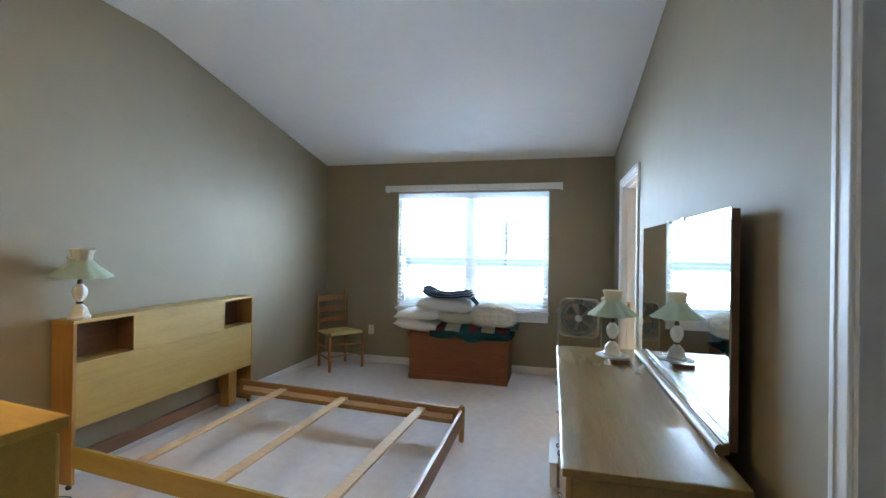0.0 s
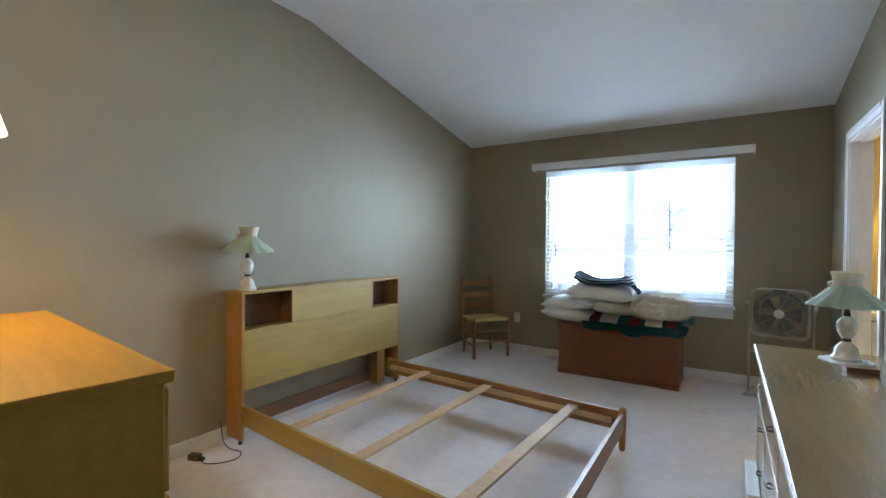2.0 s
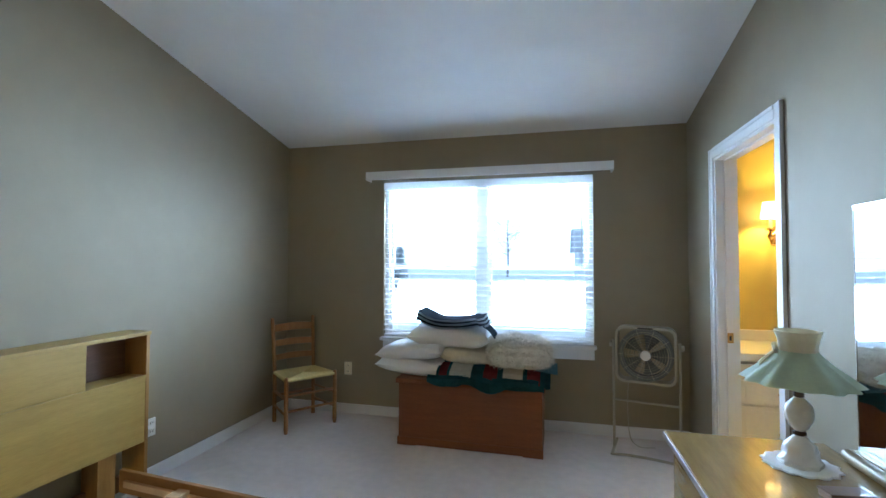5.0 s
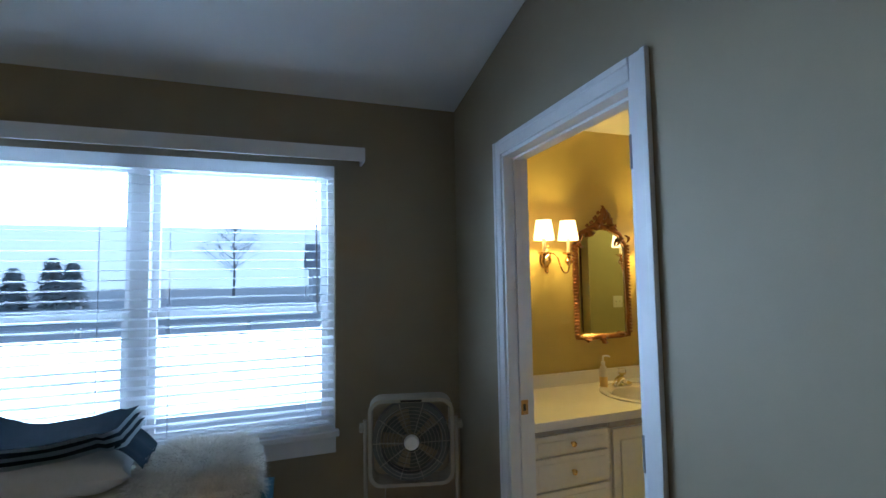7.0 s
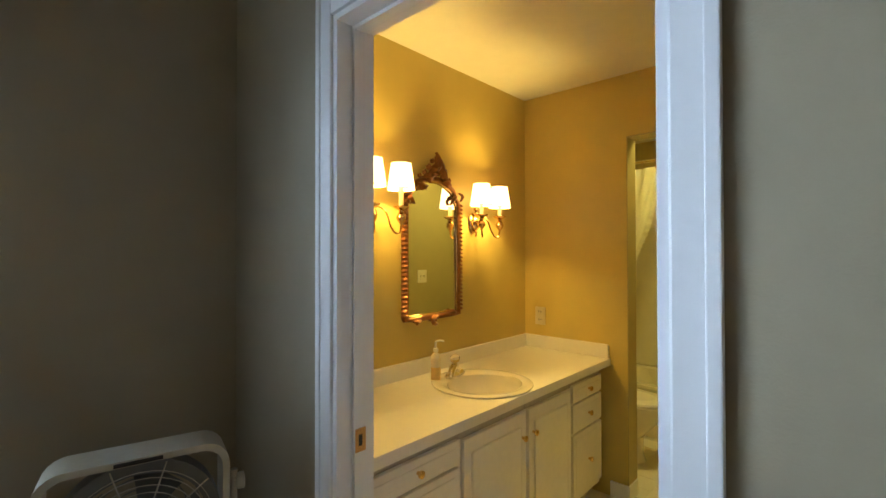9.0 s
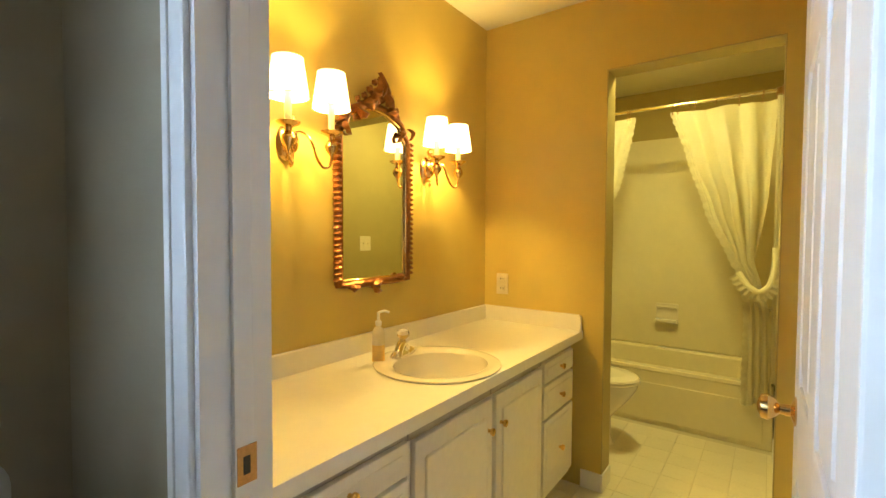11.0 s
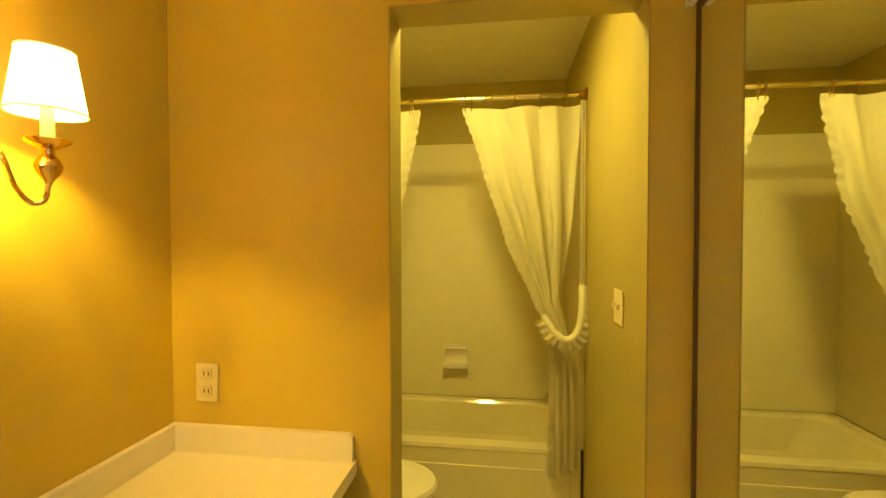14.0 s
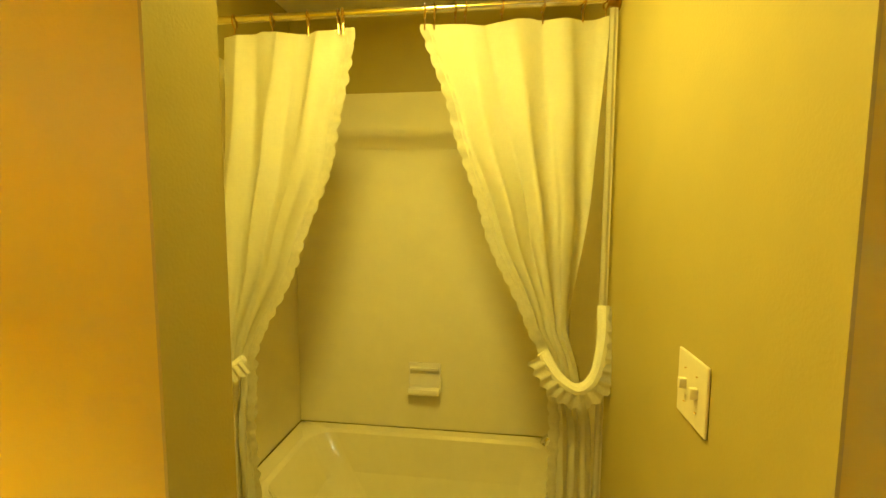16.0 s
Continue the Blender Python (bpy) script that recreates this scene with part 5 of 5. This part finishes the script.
part("side_panel", box(4.18, AX - 0.0105, N_ - 0.0155, N_ - 0.0065, TZ + 0.001, SZ, 0.003), M_SURR, sur)
part("shelf_line", box(AX - 0.014, AX - 0.010, OYS + 0.01, N_ - 0.016, 1.765, 1.772, 0.001), M_SURR, sur)
sd = thing("soap_dish", "bone ceramic soap dish on the tub surround", "soap dish", (AX - 0.0105, 5.43, 0.655))
part("back_plate", box(-0.012, -0.0005, -0.08, 0.08, -0.075, 0.075, 0.006), M_PORC, sd)
part("tray", box(-0.060, -0.0125, -0.078, 0.078, -0.075, -0.045, 0.010), M_PORC, sd)
part("grab_bar", box(-0.030, -0.0125, -0.07, 0.07, 0.04, 0.055, 0.005), M_PORC, sd)
tf = thing("tub_faucet", "chrome tub spout and lever on the end wall", "faucet", (4.56, OYS + 0.006, 0))
part("spout", tube(arc([(0, 0.0, 0.52), (0, 0.06, 0.525), (0, 0.11, 0.515), (0, 0.125, 0.49)], 5), 0.022, 14), M_CHROME, tf)
o = part("handle_plate", lathe([(0, 0), (0.06, 0), (0.062, 0.004), (0.02, 0.02), (0.018, 0.045), (0.0, 0.046)], 22), M_CHROME, tf)
o.matrix_basis = pose(0, 0, 0.78, -90)
RX, RZD = 4.108, 2.095
M_RODM = mat("pale_polished_rod", (0.80, 0.72, 0.52), 0.14, 1.0, scale=12, var=0.08)
rod = thing("shower_rod", "polished shower curtain rod across the tub alcove", "curtain rod")
part("rod", tube([(RX, OYS + 0.001, RZD), (RX, N_ - 0.008, RZD)], 0.0125, 16), M_RODM, rod)
for y, s in ((OYS - 0.002, -1), (N_ - 0.007, 1)):
    o = part("flange", lathe([(0.0, 0), (0.032, 0.0), (0.034, 0.006), (0.020, 0.014), (0.018, 0.03), (0.0, 0.03)], 18), M_ABRASS, rod)
    o.matrix_basis = pose(RX, y, RZD, 90 * s)
ringme = None
for y in (4.77, 4.835, 4.95, 5.07, 5.18, 5.21, 5.275, 5.305, 5.565, 5.58, 5.68, 5.80, 5.93):
    if ringme is None:
        bm = tube([(0.021 * math.cos(a), 0, 0.021 * math.sin(a) - 0.006) for a in [2 * math.pi * k / 18 for k in range(18)]], 0.0028, 6, closed=True)
        tube([(0, 0, -0.027), (0, 0, -0.06)], 0.0025, 6, bm)
        bm2 = bm
        o = part("curtain_ring", bm2, M_ABRASS, rod)
        ringme = o.data
    else:
        o = new("curtain_ring", ringme)
        o.parent = rod
    o.matrix_basis = pose(RX, y, RZD, 0, 0, 12)


def lerp_key(keys, z):
    for (z0, a), (z1, b2) in zip(keys, keys[1:]):
        if z0 >= z >= z1:
            f = (z0 - z) / (z0 - z1)
            f = f * f * (3 - 2 * f) * 0.35 + f * 0.65
            return a + (b2 - a) * f
    return keys[-1][1]


def curtain(label, inner, outer, zb_in, zb_out, folds, tie_z, tag):
    """A gathered curtain between two edges, pinched at the tie."""
    t = thing("shower_curtain", label, "curtain", group="shower curtains")
    bm = bmesh.new()
    nu, nv = 90, 70
    g = []
    for i in range(nu + 1):
        u = i / nu
        col = []
        for j in range(nv + 1):
            v = j / nv
            zb = zb_in + (zb_out - zb_in) * u
            sag = 0.012 * abs(math.sin(math.pi * u * folds * 0.5))
            z = (2.055 - sag) + (zb - 2.055 + sag) * v
            a, b2 = lerp_key(inner, z), lerp_key(outer, z)
            w_ = abs(b2 - a)
            amp = 0.011 + 0.012 * min(1, max(0, (2.05 - z) / 0.6))
            amp = min(amp, 0.006 + w_ * 0.06)
            ph = 0.5 * noise.noise(Vector((u * 3, z * 1.2, folds)))
            x = RX + amp * math.sin(2 * math.pi * folds * u + ph * 3 + 0.4 * math.sin(z * 4)) + 0.008 * noise.noise(Vector((u * 9, z * 4, 2.0)))
            near = max(0, 1 - abs(z - tie_z) / 0.12)
            x = RX + (x - RX) * (1 - 0.3 * near)
            y = a + (b2 - a) * u + 0.004 * math.sin(u * 40 + z * 6)
            col.append(bm.verts.new((x, y, z)))
        g.append(col)
    for i in range(nu):
        for j in range(nv):
            bm.faces.new((g[i][j], g[i + 1][j], g[i + 1][j + 1], g[i][j + 1]))
    edge = [tuple(v.co) for v in g[0]]
    bmesh.ops.solidify(bm, geom=bm.faces[:], thickness=0.0018)
    part("cloth", bm, M_CURT, t)
    s = 1 if inner[0][1] > outer[0][1] else -1
    lace = bmesh.new()
    prev = None
    n = 240
    for k in range(n + 1):
        f = k / n * (len(edge) - 1)
        i = min(int(f), len(edge) - 2)
        p = Vector(edge[i]).lerp(Vector(edge[i + 1]), f - i)
        w_ = 0.020 + 0.007 * abs(math.sin(k * math.pi / 6))
        c = [lace.verts.new(p + Vector((0.003 + 0.004 * math.sin(k * 0.8), -s * 0.012, 0))), lace.verts.new(p + Vector((0.002 - 0.006 * math.sin(k * 0.8), s * w_, 0)))]
        if prev:
            lace.faces.new((prev[0], prev[1], c[1], c[0]))
        prev = c
    bmesh.ops.solidify(lace, geom=lace.faces[:], thickness=0.0015)
    part("lace_edging", lace, M_LACE, t, "scalloped ivory lace edging")
    return t


curtain("ivory cotton shower curtain with lace edge, tied back",
        [(2.06, 5.300), (1.767, 5.205), (1.424, 5.09), (1.12, 4.956), (1.0, 4.897), (0.8, 4.881), (0.2, 4.877)],
        [(2.06, 4.754), (1.522, 4.797), (1.12, 4.850), (0.98, 4.815), (0.8, 4.768), (0.2, 4.758)], 0.25, 0.33, 3.5, 1.02, "a")
curtain("ivory lace-edged shower curtain gathered beside the toilet",
        [(2.06, 5.55), (1.65, 5.632), (1.31, 5.752), (0.98, 5.92), (0.7, 5.94), (0.2, 5.91)],
        [(2.06, 5.97), (1.27, 6.0), (0.98, 6.02), (0.7, 6.03), (0.2, 6.04)], 0.25, 0.28, 3, 0.98, "b")


def tieback(label, pts, r):
    t = thing("curtain_tieback", label, "tieback", group="curtain tiebacks")
    P = arc(pts, 10)
    part("band", tube(P, r, 10), M_CURT, t)
    bm = bmesh.new()
    prev = None
    n = len(P) * 4
    for k in range(n):
        f = k / (n - 1) * (len(P) - 1)
        i = min(int(f), len(P) - 2)
        p = P[i].lerp(P[i + 1], f - i)
        d = (P[i + 1] - P[i]).normalized()
        out = d.cross(Vector((1, 0, 0))).normalized()
        w_ = r + 0.034 + 0.006 * math.sin(k * 0.45)
        c = [bm.verts.new(p + Vector((-0.014 + 0.003 * math.sin(k * 0.45), 0, 0)) + out * (r * 0.3)), bm.verts.new(p + Vector((-0.014 + 0.004 * math.sin(k * 0.45 + 1), 0, 0)) + out * w_)]
        if prev:
            bm.faces.new((prev[0], prev[1], c[1], c[0]))
        prev = c
    bmesh.ops.solidify(bm, geom=bm.faces[:], thickness=0.0015)
    part("ruffle", bm, M_LACE, t, "gathered lace ruffle")
    return t


tieback("ruffled ivory tieback looped to the end wall", [(RX - 0.03, 4.752, 1.20), (RX - 0.05, 4.756, 1.08), (RX - 0.058, 4.777, 0.985), (RX - 0.06, 4.825, 0.945), (RX - 0.058, 4.88, 0.975), (RX - 0.04, 4.93, 1.05)], 0.019)
tieback("ruffled ivory tieback beside the toilet", [(RX - 0.045, 5.915, 0.985), (RX - 0.06, 5.96, 0.955), (RX - 0.055, 6.0, 0.97), (RX - 0.035, 6.05, 1.03)], 0.014)
t = thing("shower_liner", "pale plastic shower liner bunched at the end wall", "shower liner")
bm = bmesh.new()
g = [[bm.verts.new((RX - 0.030 + 0.0025 * math.sin(i * 0.9 + j * 0.02), 4.742 + 0.0024 * i, 2.06 - (2.06 - 0.42) * j / 30)) for j in range(31)] for i in range(11)]
for i in range(10):
    for j in range(30):
        bm.faces.new((g[i][j], g[i + 1][j], g[i + 1][j + 1], g[i][j + 1]))
bmesh.ops.solidify(bm, geom=bm.faces[:], thickness=0.001)
part("sheet", bm, M_LINER, t)
plate("ivory double toggle light switch by the tub", pose(3.47, OYS - 0.003, 1.19, 0, 0, 180), 0.116, 0.116, "switch", M_IVORY, 2)

# ---- ceiling light over the tub room ----
t = thing("ceiling_light", "lit white glass dome ceiling light in the tub room", "ceiling light", (3.52, 5.33, BC))
part("base_ring", lathe([(0.0, -0.001), (0.10, -0.001), (0.102, -0.014), (0.09, -0.018)], 32), M_BRASS, t)
part("dome", lathe([(0.092, -0.016), (0.095, -0.03), (0.08, -0.055), (0.045, -0.072), (0.0, -0.077)], 32), mat("opal_glass_lit", (0.9, 0.85, 0.7), 0.4, scale=4, var=0.02, emit=4.0, ecol=(1.0, 0.84, 0.45)), t)
lamp("tub_room_bulb", "AREA", pose(3.52, 5.33, BC - 0.085), TUBLIGHT, (1.0, 0.81, 0.22), 0.16)

# ---- toilet ----
to = thing("toilet", "bone porcelain toilet with closed lid by the tub", "toilet", (3.70, 6.085, 0))
def oval(bm, rows, n=36):
    prev = None
    for cx, cy, rx, ryf, ryb, z in rows:
        ring = []
        for k in range(n):
            a = 2 * math.pi * k / n
            ry = ryf if math.sin(a) < 0 else ryb
            ring.append(bm.verts.new((cx + rx * math.cos(a), cy + ry * math.sin(a), z)))
        if prev:
            for k in range(n):
                bm.faces.new((prev[k], prev[(k + 1) % n], ring[(k + 1) % n], ring[k]))
        else:
            bm.faces.new(ring)
        prev = ring
    bm.faces.new(prev)
    return bm
part("bowl", oval(bmesh.new(), [(0, -0.36, 0.105, 0.20, 0.20, 0.0), (0, -0.36, 0.10, 0.18, 0.19, 0.05), (0, -0.38, 0.10, 0.16, 0.18, 0.16), (0, -0.42, 0.14, 0.22, 0.19, 0.28), (0, -0.44, 0.175, 0.25, 0.20, 0.36), (0, -0.44, 0.18, 0.255, 0.205, 0.385)]), M_PORC, to)
part("seat", oval(bmesh.new(), [(0, -0.44, 0.183, 0.258, 0.20, 0.386), (0, -0.44, 0.188, 0.263, 0.205, 0.392), (0, -0.44, 0.185, 0.26, 0.20, 0.404)]), M_PORC, to)
part("lid", oval(bmesh.new(), [(0, -0.44, 0.180, 0.256, 0.20, 0.4045), (0, -0.44, 0.186, 0.262, 0.205, 0.410), (0, -0.44, 0.178, 0.252, 0.20, 0.424), (0, -0.44, 0.12, 0.18, 0.14, 0.430)]), M_PORC, to)
part("tank", box(-0.23, 0.23, -0.195, -0.005, 0.37, 0.70, 0.025), M_PORC, to)
part("tank_lid", box(-0.24, 0.24, -0.205, 0.0, 0.701, 0.735, 0.012), M_PORC, to)
part("flush_lever", tube(arc([(-0.17, -0.197, 0.64), (-0.17, -0.215, 0.64), (-0.11, -0.218, 0.632)], 4), 0.006, 8), M_CHROME, to)
for s in (-1, 1):
    part("lid_hinge", box(s * 0.08 - 0.018, s * 0.08 + 0.018, -0.235, -0.205, 0.386, 0.425, 0.006), M_PORC, to)

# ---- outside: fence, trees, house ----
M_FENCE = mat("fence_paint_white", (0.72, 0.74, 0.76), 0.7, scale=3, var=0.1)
# needles, bark, roof and panes are paled: distance haze put into their colours
M_FIR = mat("conifer_needles_haze", (0.62, 0.66, 0.66), 0.9, scale=9, var=0.5)
M_BARK = mat("bark_haze_grey", (0.34, 0.33, 0.32), 0.95, scale=10, var=0.4, bump=0.8, bscale=25)
M_SIDING = mat("house_siding_pale", (0.82, 0.83, 0.84), 0.8, scale=1, var=0.06, stretch=(1, 1, 14))
M_ROOF = mat("roof_shingle_haze_grey", (0.48, 0.49, 0.51), 0.9, scale=5, var=0.3)
M_PANE = mat("window_pane_haze", (0.66, 0.69, 0.72), 0.3, scale=2)
GZ = -0.55
M_SKYB = mat("overcast_sky_glow", (0.8, 0.85, 0.9), 1.0, scale=0.02, var=0.05, emit=0.95, ecol=(0.76, 0.90, 1.0))
setting("backdrop_sky", box(-220, 220, 150, 150.2, GZ, 110), M_SKYB, "pale overcast sky beyond the lawn", "sky")
fence = thing("garden_fence", "pale painted three-rail garden fence on the lawn", "fence", (0, 19.0, GZ))
for k in range(14):
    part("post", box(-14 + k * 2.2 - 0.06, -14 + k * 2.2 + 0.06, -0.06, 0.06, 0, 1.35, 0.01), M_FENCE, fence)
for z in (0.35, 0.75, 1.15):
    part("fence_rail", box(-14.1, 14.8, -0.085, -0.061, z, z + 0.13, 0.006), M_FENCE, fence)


def conifer(x, y, h, r, seed):
    t = thing("conifer", "grey-green conifer beyond the garden fence, paled with painted haze", "tree", (x, y, GZ), group="trees outside")
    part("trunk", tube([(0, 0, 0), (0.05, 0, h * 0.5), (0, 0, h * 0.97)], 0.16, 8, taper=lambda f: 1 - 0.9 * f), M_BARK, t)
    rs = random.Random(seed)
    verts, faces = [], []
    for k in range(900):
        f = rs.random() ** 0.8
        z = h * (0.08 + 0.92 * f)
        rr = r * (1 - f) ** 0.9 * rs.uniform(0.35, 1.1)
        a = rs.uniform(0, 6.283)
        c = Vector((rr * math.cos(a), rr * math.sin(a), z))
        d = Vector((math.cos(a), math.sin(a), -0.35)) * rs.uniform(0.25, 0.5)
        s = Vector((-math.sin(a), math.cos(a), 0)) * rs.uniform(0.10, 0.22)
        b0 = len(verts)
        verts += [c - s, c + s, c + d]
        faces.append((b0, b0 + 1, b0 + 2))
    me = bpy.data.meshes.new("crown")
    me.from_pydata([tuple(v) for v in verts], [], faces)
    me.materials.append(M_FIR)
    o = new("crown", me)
    o.parent = t
    return t


conifer(-9.8, 31, 3.0, 0.8, 1)
conifer(-11.0, 32, 3.3, 0.9, 2)
conifer(-12.6, 32, 2.8, 0.8, 3)


def bare_tree(x, y, h, seed):
    t = thing("bare_tree", "leafless grey garden tree outside the window", "tree", (x, y, GZ), group="trees outside")
    rs = random.Random(seed)
    bm = bmesh.new()
    tube([(0, 0, 0), (0.1, 0, h * 0.3), (0.0, 0.1, h * 0.62), (0.15, 0, h)], 0.20, 8, bm, taper=lambda f: 1 - 0.85 * f)
    part("trunk", bm, M_BARK, t)
    bm = bmesh.new()
    for k in range(46):
        z = h * rs.uniform(0.25, 0.95)
        a = rs.uniform(0, 6.283)
        L = (h - z) * 0.5 + 0.9
        p0 = Vector((0.05, 0.03, z))
        p1 = p0 + Vector((math.cos(a), math.sin(a), 0.6)) * L * 0.5
        p2 = p1 + Vector((math.cos(a + 0.5), math.sin(a + 0.5), 0.8)) * L * 0.5
        tube([p0, p1, p2], 0.05, 5, bm, taper=lambda f: 1 - 0.8 * f)
        for _ in range(5):
            b0 = p1.lerp(p2, rs.random())
            tube([b0, b0 + Vector((rs.uniform(-1, 1), rs.uniform(-1, 1), rs.uniform(0, 0.9))) * L * 0.35], 0.018, 4, bm)
    part("branches", bm, M_BARK, t)
    return t


bare_tree(6.0, 60, 9.0, 5)
bare_tree(-6.0, 66, 10.0, 6)
hs = thing("neighbour_house", "pale sided neighbour house with grey roof", "house", (8.5, 46, GZ))
part("wall", box(-6, 6, 0, 8, 0, 3.0), M_SIDING, hs)
part("roof", prism([(-0.6, 2.95), (8.6, 2.95), (4.0, 5.4)], -6.5, 6.5, axis="x"), M_ROOF, hs)
for x in (-4, -1, 2.2):
    w_ = part("window", box(x, x + 1.1, -0.05, -0.004, 1.0, 2.3, 0.01), M_FENCE, hs)
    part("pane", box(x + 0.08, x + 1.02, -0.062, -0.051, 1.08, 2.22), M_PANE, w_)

# ---- bathroom floor tiles ----
tile_me = None
floor_b = thing("tile_floor", "cream square tiles on the bathroom floor", "floor", kind="structure")
TS = 0.1524
for i in range(19):
    for j in range(10):
        x, y = E2 + 0.004 + i * TS, CL - 0.005 + j * TS
        if x + TS > TX0 + 0.06 or y + TS > N_ + 0.05:
            continue
        if x < B - 0.1 and y > CF + 0.1:
            continue
        if tile_me is None:
            bm = box(0.0012, TS - 0.0012, 0.0012, TS - 0.0012, -0.006, 0.0, 0.0015, seg=1)
            o = part("tile", bm, M_TILE, floor_b)
            tile_me = o.data
        else:
            o = new("tile", tile_me)
            o.parent = floor_b
        o.location = (x, y, 0)
